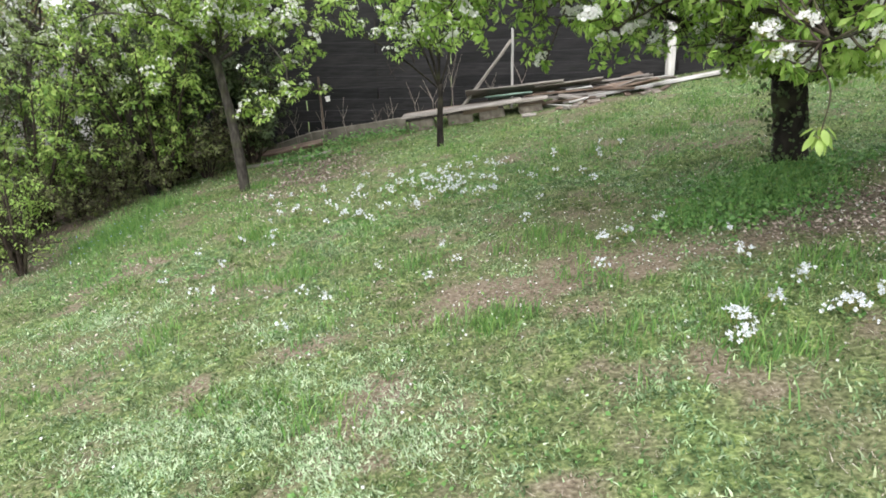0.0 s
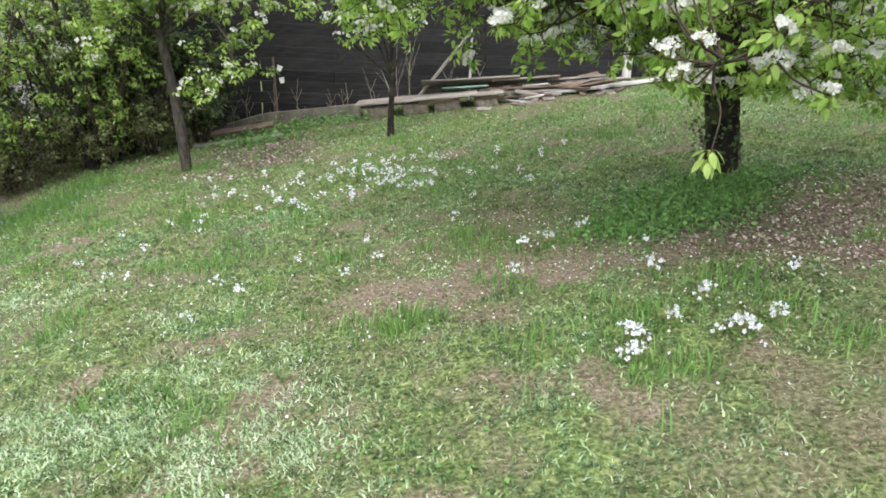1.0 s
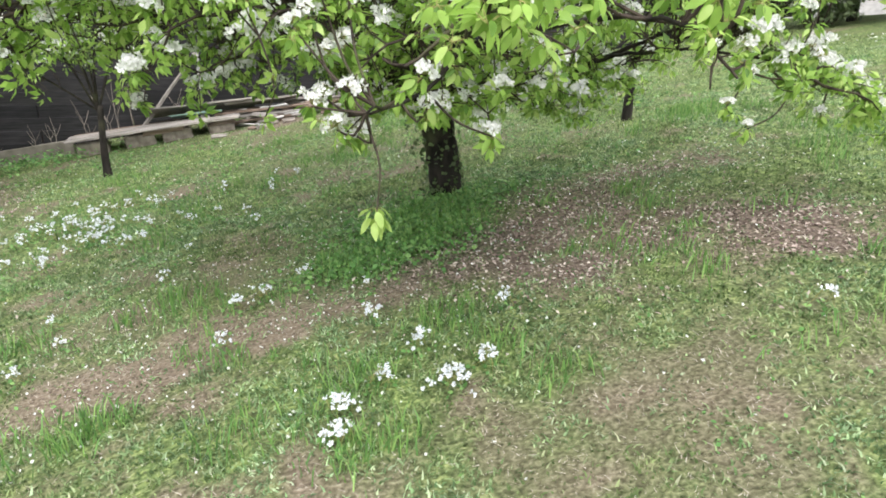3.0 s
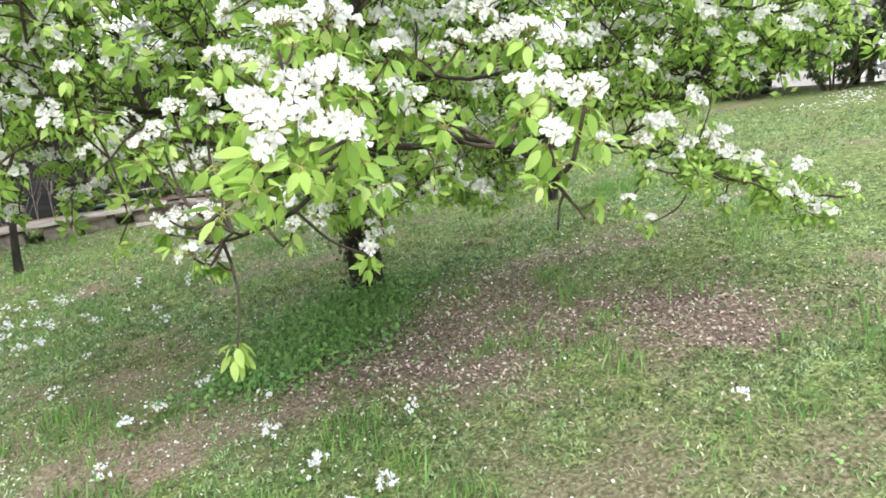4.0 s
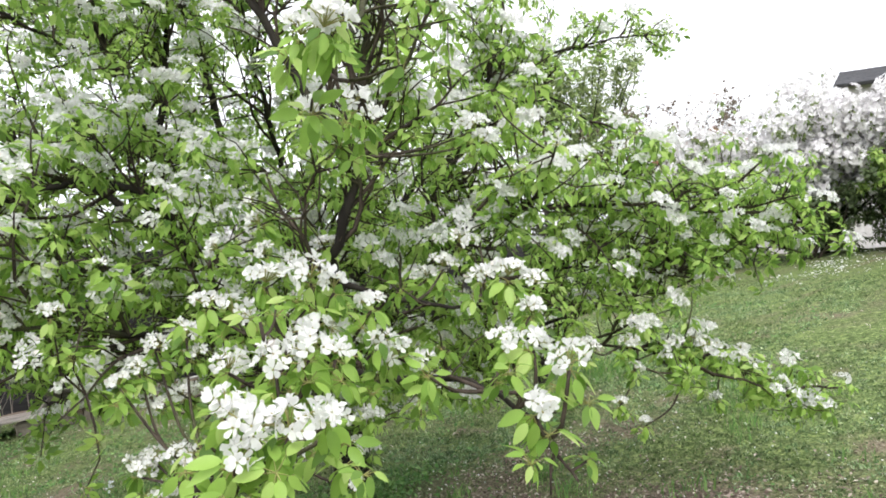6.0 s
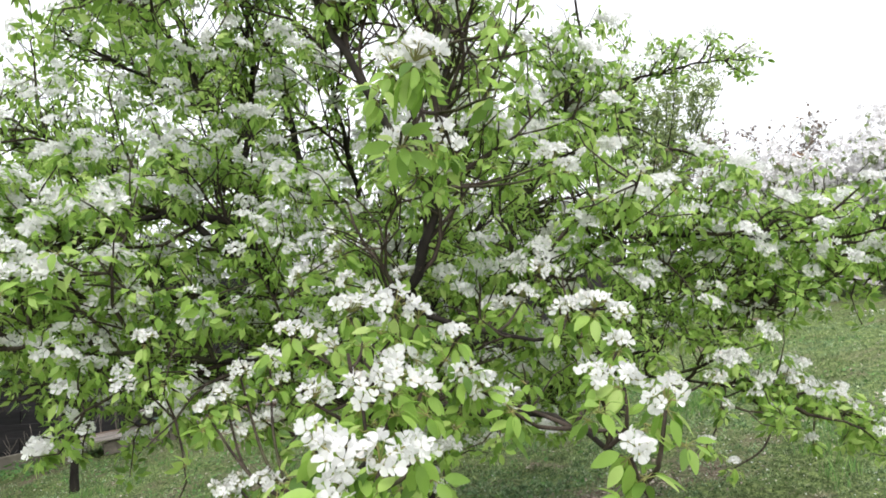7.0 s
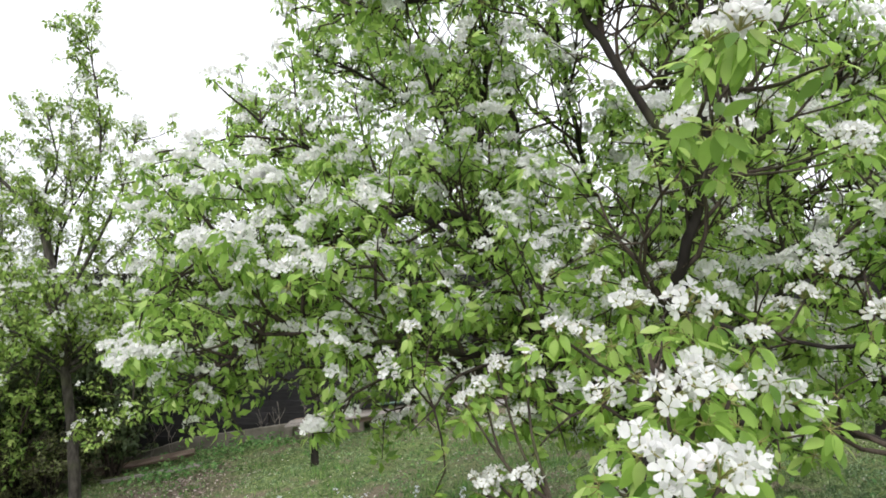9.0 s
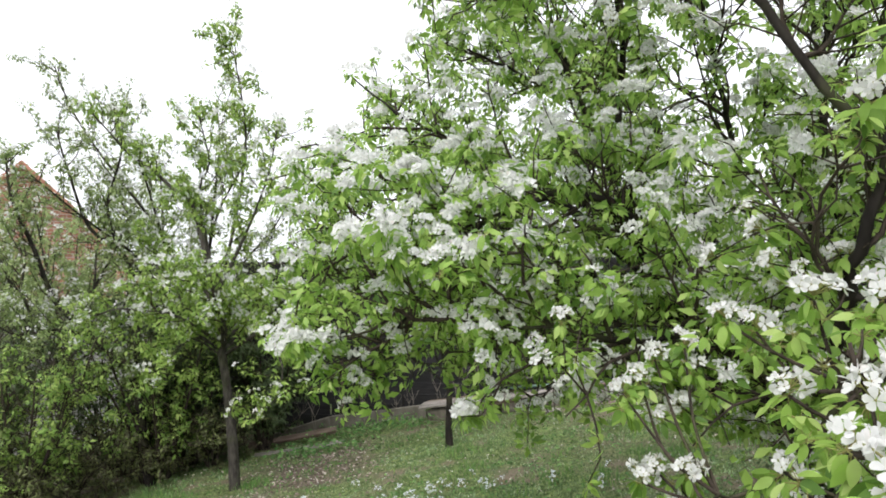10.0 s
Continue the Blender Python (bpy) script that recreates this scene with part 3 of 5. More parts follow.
def timber():
    # concrete blocks as supports
    for k, (x, y) in enumerate([(-0.36, 10.2), (0.22, 10.16), (0.68, 10.14), (1.25, 10.12)]):
        ob = new("concrete_block", board_mesh("concrete_block", 0.36, 0.2, 0.18, BLOCK, 60 + k, 0.008))
        ob.matrix_world = pose(x, y, z_at(x, y) + 0.075, 0, -8, 4 * (k - 2))
        tagged(ob, "pale grey concrete block under the stacked old timber", "block", "blocks under the timber")
    grey, brown, pale = "weathered grey board on the timber stack by the fence", "old brown board on the timber stack by the fence", "bleached pale board on the timber stack by the fence"
    plank((-0.66, 10.2, -0.22), (1.12, 10.08, 0.03), 0.34, 0.024, GREY_WOOD, "long weathered plank lying across concrete blocks", 1, 0.05)
    plank((-0.60, 10.42, -0.22), (0.9, 10.4, -0.02), 0.2, 0.03, BROWN_WOOD, brown, 2)
    plank((0.25, 10.12, -0.15), (0.78, 10.06, -0.07), 0.16, 0.07, BROWN_WOOD, "short thick brown beam between concrete blocks", 12)
    plank((1.05, 10.08, 0.00), (1.50, 10.05, 0.06), 0.24, 0.035, GREY_WOOD, grey, 21)
    plank((1.10, 10.1, -0.05), (1.45, 10.08, 0.0), 0.2, 0.05, BROWN_WOOD, brown, 22)
    plank((0.32, 10.45, 0.06), (1.75, 10.35, 0.20), 0.52, 0.022, GREY_WOOD, "wide bleached sheet of boarding on the stack", 4, -0.35)
    plank((0.62, 10.28, 0.03), (1.30, 10.22, 0.10), 0.22, 0.02, GREEN_WOOD, "thin board with faded green paint on the stack", 23, -0.3)
    plank((1.35, 10.42, 0.14), (2.35, 10.32, 0.26), 0.45, 0.022, GREY_WOOD, "wide bleached sheet of boarding on the stack", 24, -0.25)
    plank((1.2, 10.3, 0.06), (2.5, 10.22, 0.18), 0.26, 0.025, BROWN_WOOD, brown, 5)
    plank((1.45, 10.2, 0.03), (2.75, 10.12, 0.14), 0.18, 0.025, GREY_WOOD, grey, 6, 0.1)
    plank((1.5, 10.12, -0.03), (2.2, 10.06, 0.05), 0.16, 0.03, BROWN_WOOD, brown, 25)
    plank((1.75, 10.08, -0.02), (2.35, 10.04, 0.07), 0.12, 0.025, GREY_WOOD, grey, 26, 0.2)
    plank((2.12, 10.12, 0.05), (3.05, 10.08, 0.20), 0.18, 0.045, WHITE_WOOD, pale, 7)
    plank((2.18, 10.4, 0.20), (3.05, 10.36, 0.31), 0.22, 0.03, GREY_WOOD, grey, 9, -0.2)
    plank((2.25, 10.3, 0.13), (3.0, 10.28, 0.24), 0.16, 0.03, BROWN_WOOD, brown, 27, 0.1)
    plank((2.95, 10.22, 0.16), (4.15, 10.18, 0.36), 0.16, 0.04, WHITE_WOOD, "long bleached plank lying on the grass by the fence", 8)
    rng = np.random.default_rng(77)
    for k in range(26):
        x = rng.uniform(1.1, 2.9)
        L, a = rng.uniform(0.3, 0.75), rng.normal(0.14, 0.08)
        y = rng.uniform(10.02, 10.4)
        z = z_at(x, y) + rng.uniform(0.03, 0.2)
        turn = rng.normal(0, 0.4)
        plank((x, y, z), (x + L * math.cos(turn), y + L * math.sin(turn), z + L * a), rng.uniform(0.05, 0.12), rng.uniform(0.015, 0.03), (GREY_WOOD, BROWN_WOOD, GREY_WOOD, WHITE_WOOD)[k % 4],
              ("broken grey board end in the timber stack", "splintered brown board in the timber stack", "broken grey board end in the timber stack", "pale broken lath on the timber stack")[k % 4], 90 + k, rng.normal(0, 0.4))
    for k in range(14):
        x, y = rng.uniform(0.9, 3.2), rng.uniform(9.62, 9.95)
        L, turn = rng.uniform(0.10, 0.3), rng.normal(0.1, 0.7)
        z = z_at(x, y) + 0.02
        plank((x, y, z), (x + L * math.cos(turn), y + L * math.sin(turn), z + L * 0.12), rng.uniform(0.05, 0.1), rng.uniform(0.02, 0.05), (BROWN_WOOD, BLOCK, GREY_WOOD)[k % 3],
              ("short rotten board end on bare soil", "broken pale brick lump on bare soil", "grey wood scrap on bare soil")[k % 3], 140 + k, rng.normal(0, 0.3), ("plank", "rubble", "plank")[k % 3], ("plank", "rubble", "plank")[k % 3])
    # rubble boards further down the slope
    plank((-2.95, 9.6, -0.83), (-1.66, 9.55, -0.61), 0.13, 0.045, GREY_WOOD, "short grey plank lying in the grass", 13, 0.2)
    plank((-3.13, 9.95, -0.77), (-1.85, 9.95, -0.52), 0.1, 0.05, BROWN_WOOD, "rotten brown plank leaning on the edging", 14, 0.5)
    plank((-3.4, 9.7, -0.95), (-2.2, 9.7, -0.72), 0.16, 0.06, BROWN_WOOD, "rotten brown plank half sunk in the grass", 15, -0.2)
    # posts in front of the fence
    plank((3.46, 10.6, 0.1), (3.42, 10.6, 2.2), 0.11, 0.11, WHITE_WOOD, "white-painted square post standing at the dark fence", 16, 0.2, "white_post", "post", "posts by the fence")
    plank((1.05, 10.8, -0.3), (1.05, 10.8, 1.0), 0.038, 0.038, WHITE_WOOD, "thin pale post standing at the dark fence", 17, 0.0, "thin_post", "post", "posts by the fence")
    plank((0.15, 10.35, -0.25), (1.02, 10.72, 0.84), 0.04, 0.04, GREY_WOOD, "grey wooden brace leaning on a thin post", 18, 0.0, "wooden_brace", "post", "posts by the fence")


timber()


def stake_with_tags():
    z = z_at(-1.95, 10.75)
    st = empty("plant_stake", (-1.95, 10.75, z), "thin wooden stake with two white plastic tags", "stake")
    me = board_mesh("stake", 1.15, 0.03, 0.03, BROWN_WOOD, 5, 0.003)
    part("stake", me, st).matrix_local = between((0, 0, -0.15), (-0.04, 0, 1.0))
    for k, (dx, dz) in enumerate(((0.06, 0.84), (0.09, 0.66))):
        bm = bmesh.new()
        bmesh.ops.create_cube(bm, size=1.0)
        for v in bm.verts:
            v.co = Vector((v.co.x * 0.085 * (1.0 if v.co.z > 0 else 0.7), v.co.y * 0.008, v.co.z * 0.085))
        bmesh.ops.bevel(bm, geom=list(bm.edges), offset=0.003, segments=1, affect="EDGES")
        t = bpy.data.meshes.new("tag")
        bm.to_mesh(t)
        bm.free()
        t.materials.append(LABEL)
        part("tag", t, st, "white plastic tag").matrix_local = pose(dx, -0.03, dz, 0, 20 - 30 * k, 10)


stake_with_tags()


def dead_stalks():
    rng = np.random.default_rng(5)
    spots = [(-1.55, 10.5), (-1.15, 10.55), (-0.85, 10.5), (-0.2, 10.6), (-2.3, 10.4), (-2.9, 10.3), (-0.05, 10.7), (-2.6, 10.45), (-1.9, 10.35), (0.15, 10.65), (0.75, 10.7), (1.25, 10.75), (-3.2, 10.2), (-0.5, 10.62)]
    for k, (x, y) in enumerate(spots):
        s = Soup()
        for q in range(2):
            h = rng.uniform(0.25, 0.75) if k not in (6, 9) else rng.uniform(0.8, 1.3)
            p = [(0, 0, -0.05), (rng.normal(0, 0.04), 0, h * 0.5), (rng.normal(0, 0.12), rng.normal(0, 0.05), h)]
            pp = smooth_path(p, 0.08)
            s.add(*tube(pp, [0.0045, 0.0025], 5))
            for side in (-1, 1):
                o = pp[len(pp) // 2]
                s.add(*tube([o, o + [side * 0.05, 0.01, 0.10 * h + 0.04], o + [side * 0.08, 0, 0.22 * h + 0.05]], [0.0035, 0.002], 4))
        ob = new("dead_stalk", s.mesh("dead_stalk", [DEAD_STEM]))
        ob.location = (x, y, z_at(x, y))
        tagged(ob, "dry pale dead weed stalks standing by the fence", "weed", "dead stalks")


dead_stalks()

# ---- the old pear tree ----
PEAR = np.array([2.5, 4.85, 0.2])
PEAR_LIMBS = {
    "front": ([(2.34, 4.72, 0.82), (2.12, 4.1, 1.02), (1.86, 3.35, 1.22), (1.70, 2.75, 1.5), (1.64, 2.42, 1.84), (1.72, 2.42, 2.1), (1.78, 2.55, 2.6), (1.80, 2.7, 3.4)], 0.06, 0.008),
    "front_up": ([(1.70, 2.42, 2.08), (1.56, 2.40, 2.27), (1.44, 2.47, 2.5), (1.34, 2.52, 2.72), (1.15, 2.6, 3.2)], 0.0155, 0.009),
    "left": ([(2.34, 4.72, 0.82), (1.85, 4.4, 1.25), (1.45, 3.9, 1.68), (1.2, 3.4, 2.02), (0.95, 3.5, 2.12), (0.6, 3.6, 2.08), (0.22, 3.67, 2.01), (-0.25, 3.8, 2.0)], 0.06, 0.008),
    "left_low": ([(2.30, 4.70, 0.85), (1.7, 4.6, 1.15), (1.2, 4.3, 1.35), (0.8, 4.0, 1.48), (0.35, 3.9, 1.6), (-0.1, 4.0, 1.62)], 0.04, 0.006),
    "middle": ([(2.36, 4.78, 0.85), (2.25, 5.2, 1.6), (1.85, 5.6, 2.4), (1.36, 5.9, 3.0), (0.75, 6.0, 3.4)], 0.07, 0.015),
    "upright": ([(2.38, 4.8, 0.85), (2.6, 5.0, 1.8), (2.7, 5.1, 2.9), (2.65, 5.2, 4.3)], 0.07, 0.015),
    "right_up": ([(2.4, 4.75, 0.85), (2.5, 4.2, 1.4), (2.44, 3.6, 1.9), (2.44, 3.25, 2.2), (2.61, 3.2, 2.6), (2.66, 3.25, 2.85)], 0.05, 0.008),
    "right": ([(2.38, 4.72, 0.82), (2.9, 4.6, 0.95), (3.4, 4.4, 1.12), (3.85, 4.0, 1.4), (4.1, 3.5, 1.7), (4.15, 3.1, 1.9)], 0.036, 0.004),
    "right_low": ([(3.1, 4.52, 1.02), (3.0, 3.7, 1.28), (3.02, 3.0, 1.36), (3.3, 2.74, 1.33), (3.7, 2.73, 1.22), (4.17, 2.68, 1.03)], 0.017, 0.004),
    "right_high": ([(2.55, 4.9, 1.6), (3.0, 4.6, 2.4), (3.5, 4.2, 3.0), (4.1, 4.0, 3.22), (4.75, 4.0, 3.34)], 0.035, 0.006),
    "near": ([(1.74, 2.85, 1.44), (1.58, 2.35, 1.46), (1.44, 2.0, 1.56), (1.28, 1.68, 1.56), (1.18, 1.46, 1.5)], 0.022, 0.006),
    "near_right": ([(1.58, 2.35, 1.46), (1.72, 1.95, 1.50), (1.74, 1.65, 1.52), (1.68, 1.42, 1.49)], 0.014, 0.005),
    "near_low": ([(1.66, 2.55, 1.45), (1.45, 2.4, 1.28), (1.28, 2.3, 1.24), (1.22, 2.28, 1.23)], 0.012, 0.005),
    "over": ([(1.76, 2.55, 2.6), (1.66, 2.2, 2.5), (1.48, 1.85, 2.25), (1.33, 1.56, 2.13)], 0.014, 0.005),
    "left_up": ([(1.55, 4.0, 1.55), (1.25, 4.1, 2.3), (0.95, 4.1, 3.0), (0.55, 4.1, 3.5), (0.35, 4.2, 4.1)], 0.035, 0.008),
    "left_back": ([(2.22, 5.2, 1.55), (1.4, 5.2, 2.1), (0.6, 5.2, 2.5), (-0.15, 5.1, 2.7), (-0.6, 5.1, 2.6)], 0.045, 0.008),
    "left_mid": ([(1.45, 3.9, 1.68), (0.95, 4.3, 2.2), (0.45, 4.4, 2.5), (0.0, 4.4, 2.75), (-0.25, 4.5, 3.0)], 0.03, 0.008),
    "mid_up": ([(1.85, 5.6, 2.4), (1.6, 5.2, 3.2), (1.2, 4.8, 3.9), (1.0, 4.6, 4.5)], 0.035, 0.008),
    "front_left": ([(1.34, 2.52, 2.72), (1.05, 2.75, 2.75), (0.75, 3.0, 2.8), (0.5, 3.3, 3.0)], 0.012, 0.005),
    "top": ([(1.80, 2.7, 3.2), (1.6, 3.2, 3.5), (1.3, 3.6, 3.8), (1.1, 3.8, 4.2)], 0.016, 0.006),
    "right_front": ([(2.44, 3.6, 1.9), (2.8, 3.0, 2.0), (3.2, 2.75, 2.0), (3.6, 2.75, 1.95), (3.95, 2.8, 1.85)], 0.018, 0.004),
    "right_top": ([(2.44, 3.3, 2.1), (2.6, 3.05, 2.7), (2.66, 3.1, 3.1), (2.6, 3.2, 3.6)], 0.018, 0.005),
    "right_side": ([(2.44, 3.25, 2.2), (2.8, 3.3, 2.5), (3.2, 3.4, 2.6), (3.55, 3.5, 2.5)], 0.016, 0.004),
    "inner": ([(1.86, 3.35, 1.22), (2.0, 2.9, 1.6), (2.12, 2.55, 1.85), (2.3, 2.4, 1.95)], 0.02, 0.006),
    "inner_left": ([(1.9, 3.5, 1.2), (1.5, 3.2, 1.5), (1.1, 2.95, 1.55), (0.8, 2.9, 1.6), (0.45, 3.1, 1.6)], 0.022, 0.006),
    "fill": ([(2.3, 4.6, 1.4), (1.9, 4.1, 2.2), (1.66, 3.75, 2.8), (1.5, 3.65, 3.5)], 0.03, 0.008),
    "fill_left": ([(1.25, 4.1, 2.3), (1.3, 4.0, 2.9), (1.2, 3.9, 3.7)], 0.02, 0.008),
    "fill_right": ([(2.5, 4.2, 1.4), (2.2, 3.9, 2.4), (2.2, 3.8, 3.1), (2.15, 3.7, 3.8)], 0.03, 0.008),
    "fill_far": ([(1.36, 5.9, 3.0), (0.7, 5.3, 3.2), (0.2, 5.0, 3.4), (0.0, 4.8, 3.6)], 0.02, 0.008),
    "left_drop": ([(0.95, 3.5, 2.12), (0.6, 3.3, 1.95), (0.3, 3.4, 1.6), (0.1, 3.7, 1.3)], 0.016, 0.005),
    "right_belly": ([(3.0, 3.7, 1.28), (3.3, 3.3, 1.5), (3.7, 3.0, 1.6), (4.05, 2.9, 1.62)], 0.014, 0.004),
    "right_back": ([(2.9, 4.6, 0.95), (3.2, 4.0, 1.3), (3.7, 3.6, 1.5), (4.2, 3.3, 1.58), (4.45, 3.2, 1.55)], 0.018, 0.004),
    "right_inner": ([(2.44, 3.6, 1.9), (2.8, 3.35, 1.72), (3.2, 3.05, 1.72), (3.5, 2.8, 1.66)], 0.014, 0.004),
    "skirt_front": ([(2.4, 4.7, 0.9), (2.22, 4.3, 1.08), (2.32, 4.0, 1.12), (2.6, 3.85, 1.1)], 0.016, 0.004),
    "skirt_right": ([(2.45, 4.7, 0.9), (2.8, 4.35, 1.05), (3.05, 4.15, 1.1), (3.3, 4.1, 1.15)], 0.016, 0.004),
    "skirt_left": ([(2.3, 4.7, 0.95), (2.0, 4.5, 1.05), (1.8, 4.2, 1.12), (1.7, 3.9, 1.15)], 0.016, 0.004),
    "low_back": ([(1.7, 4.6, 1.15), (1.3, 4.8, 1.5), (0.8, 4.9, 1.7), (0.3, 4.9, 1.75), (-0.2, 4.8, 1.7)], 0.024, 0.005),
    "low_side": ([(1.45, 3.9, 1.68), (1.0, 3.95, 1.75), (0.6, 4.1, 1.7), (0.2, 4.2, 1.7), (-0.2, 4.3, 1.65)], 0.02, 0.005),
    "low_front": ([(1.86, 3.35, 1.22), (1.45, 3.6, 1.35), (1.05, 3.7, 1.42), (0.7, 3.6, 1.48)], 0.018, 0.005),
    "core": ([(2.2, 4.4, 1.05), (2.05, 3.9, 1.5), (1.95, 3.5, 1.9), (2.05, 3.2, 2.3)], 0.018, 0.005),
    "right_mid": ([(1.66, 2.5, 1.72), (1.85, 2.2, 1.66), (1.92, 1.95, 1.68)], 0.012, 0.005),
}
# heads of blossom that the walk passes closest: place and width
FRONT_HEADS = [(1.16, 1.42, 1.60, 0.07), (1.18, 1.37, 1.58, 0.09), (1.23, 1.36, 1.58, 0.08), (1.16, 1.35, 1.55, 0.06), (1.30, 1.43, 1.57, 0.07), (1.27, 1.61, 1.62, 0.09), (1.32, 1.59, 1.64, 0.09), (1.38, 1.63, 1.63, 0.06),
               (1.37, 1.74, 1.65, 0.09), (1.22, 1.77, 1.60, 0.07), (1.43, 1.77, 1.65, 0.06), (1.32, 1.91, 1.75, 0.10), (1.38, 1.78, 1.76, 0.09), (1.42, 1.76, 1.74, 0.06), (1.50, 1.77, 1.70, 0.07), (1.51, 1.77, 1.62, 0.08),
               (1.55, 1.75, 1.60, 0.08), (1.60, 1.75, 1.57, 0.07), (1.23, 2.14, 1.69, 0.08), (1.29, 2.13, 1.67, 0.10), (1.14, 2.48, 1.56, 0.08), (1.22, 2.48, 1.59, 0.08), (1.34, 1.52, 1.54, 0.06)]
SIDE_HEADS = [(1.81, 1.85, 1.74, 0.08), (1.85, 1.80, 1.75, 0.09), (1.90, 1.77, 1.73, 0.07), (1.86, 1.73, 1.67, 0.06), (1.69, 1.56, 1.63, 0.07), (1.73, 1.53, 1.63, 0.06), (1.69, 1.37, 1.62, 0.08), (1.61, 1.35, 1.56, 0.06),
              (2.02, 2.34, 1.83, 0.11), (1.97, 2.37, 1.76, 0.11), (1.92, 2.39, 1.73, 0.08), (1.05, 2.47, 1.47, 0.08), (1.10, 2.48, 1.50, 0.08)]
UPPER_HEADS = [(1.29, 1.49, 2.14, 0.07), (1.32, 1.47, 2.15, 0.09), (1.34, 1.50, 2.17, 0.07), (1.43, 1.91, 2.12, 0.08), (1.51, 1.88, 2.13, 0.09), (1.58, 1.96, 2.12, 0.07), (1.58, 2.03, 2.07, 0.08), (1.97, 2.17, 2.16, 0.10), (2.00, 2.15, 2.13, 0.07)]
HANGING_HEADS = [(1.21, 2.38, 1.16, 0.12), (1.15, 2.36, 1.18, 0.1), (1.09, 2.43, 1.24, 0.1), (1.13, 2.45, 1.27, 0.07), (1.35, 2.16, 1.35, 0.09), (1.41, 2.28, 1.25, 0.06), (1.64, 2.30, 1.15, 0.06), (1.19, 2.33, 1.29, 0.08)]

# heads strung along the low branch over the lawn
LOW_HEADS = [(2.72, 2.6, 1.42, 0.08), (2.95, 2.62, 1.41, 0.09), (3.22, 2.65, 1.39, 0.11), (3.42, 2.67, 1.36, 0.11), (3.55, 2.7, 1.34, 0.08), (3.68, 2.7, 1.28, 0.11), (3.8, 2.7, 1.22, 0.1), (3.92, 2.7, 1.14, 0.1),
             (4.05, 2.68, 1.10, 0.1), (4.18, 2.66, 1.07, 0.08), (3.27, 2.66, 1.26, 0.08), (2.92, 2.65, 1.16, 0.08), (3.06, 2.65, 1.06, 0.06), (3.55, 2.7, 1.1, 0.06), (3.35, 2.66, 1.40, 0.09), (3.75, 2.72, 1.30, 0.08), (3.86, 2.7, 1.20, 0.08), (3.0, 2.64, 1.30, 0.07)]


def crown_holds(p):
    """Whether points lie inside the crown's outline, clear of the open air in front of it and of the grass."""
    x, y, z = np.asarray(p, float).reshape(-1, 3).T
    keep = (np.hypot(x - 1.0, y - 0.5) > 0.85) & (z > np.where(x < 1.75, 1.04 + np.clip(0.24 * (0.7 - x) - 0.15 * np.clip(y - 3.2, 0, 2), 0, 0.5), 1.12 - 0.13 * np.clip(y - 2.5, 0, 2.2))) & (y > 1.35)
    keep &= ~((y < 2.3) & (z > 1.8) & (z < 2.0))
    keep |= (x > 3.0) & (y > 2.2) & (z > 0.85)
    low = (np.abs(z - np.interp(x, [2.7, 3.3, 3.7, 4.2], [1.38, 1.33, 1.22, 1.03])) < 0.13) & (np.abs(y - 2.68) < 0.2) & (x < 4.22)
    keep &= (x < 2.9) | (y > 4.0) | (z > 1.40 + 0.26 * (x - 2.9) + 0.05 * np.sin(x * 13 + y * 7)) | low
    keep &= (x < 4.25) | (z > 1.9)
    far = np.hypot(x - 0.85, y - 0.55)
    az, el = np.degrees(np.arctan2(x - 0.85, y - 0.55)), np.degrees(np.arctan2(z - 1.82, far))
    edge = 2.5 * (np.sin(x * 9) + np.sin(z * 11 + y * 5))
    keep &= az > np.interp(el, [4, 9, 13, 20], [-34, -19, -14, -9.5]) + edge * 0.6
    keep &= (az < np.interp(el, [5, 8, 12, 20], [80, 50, 39, 36]) + edge) | ((z > 3.12) & (z < 3.42) & (x > 3.4) & (x < 4.9) & (y > 3.85) & (y < 4.15))
    return keep


def cover_over(p, cell=0.13, reach=5):
    """How much stands between each point and the open air, above it or in front of it, whichever is less."""
    q = np.floor((p - p.min(0)) / cell).astype(int) + 1
    grid = np.zeros(q.max(0) + reach + 2)
    np.add.at(grid, tuple(q.T), 1)
    above, ahead = np.zeros(len(p)), np.zeros(len(p))
    for k in range(1, reach + 1):
        above += grid[q[:, 0], q[:, 1], q[:, 2] + k]
        ahead += grid[q[:, 0], np.maximum(q[:, 1] - k, 0), q[:, 2]]
    return np.minimum(above, ahead)


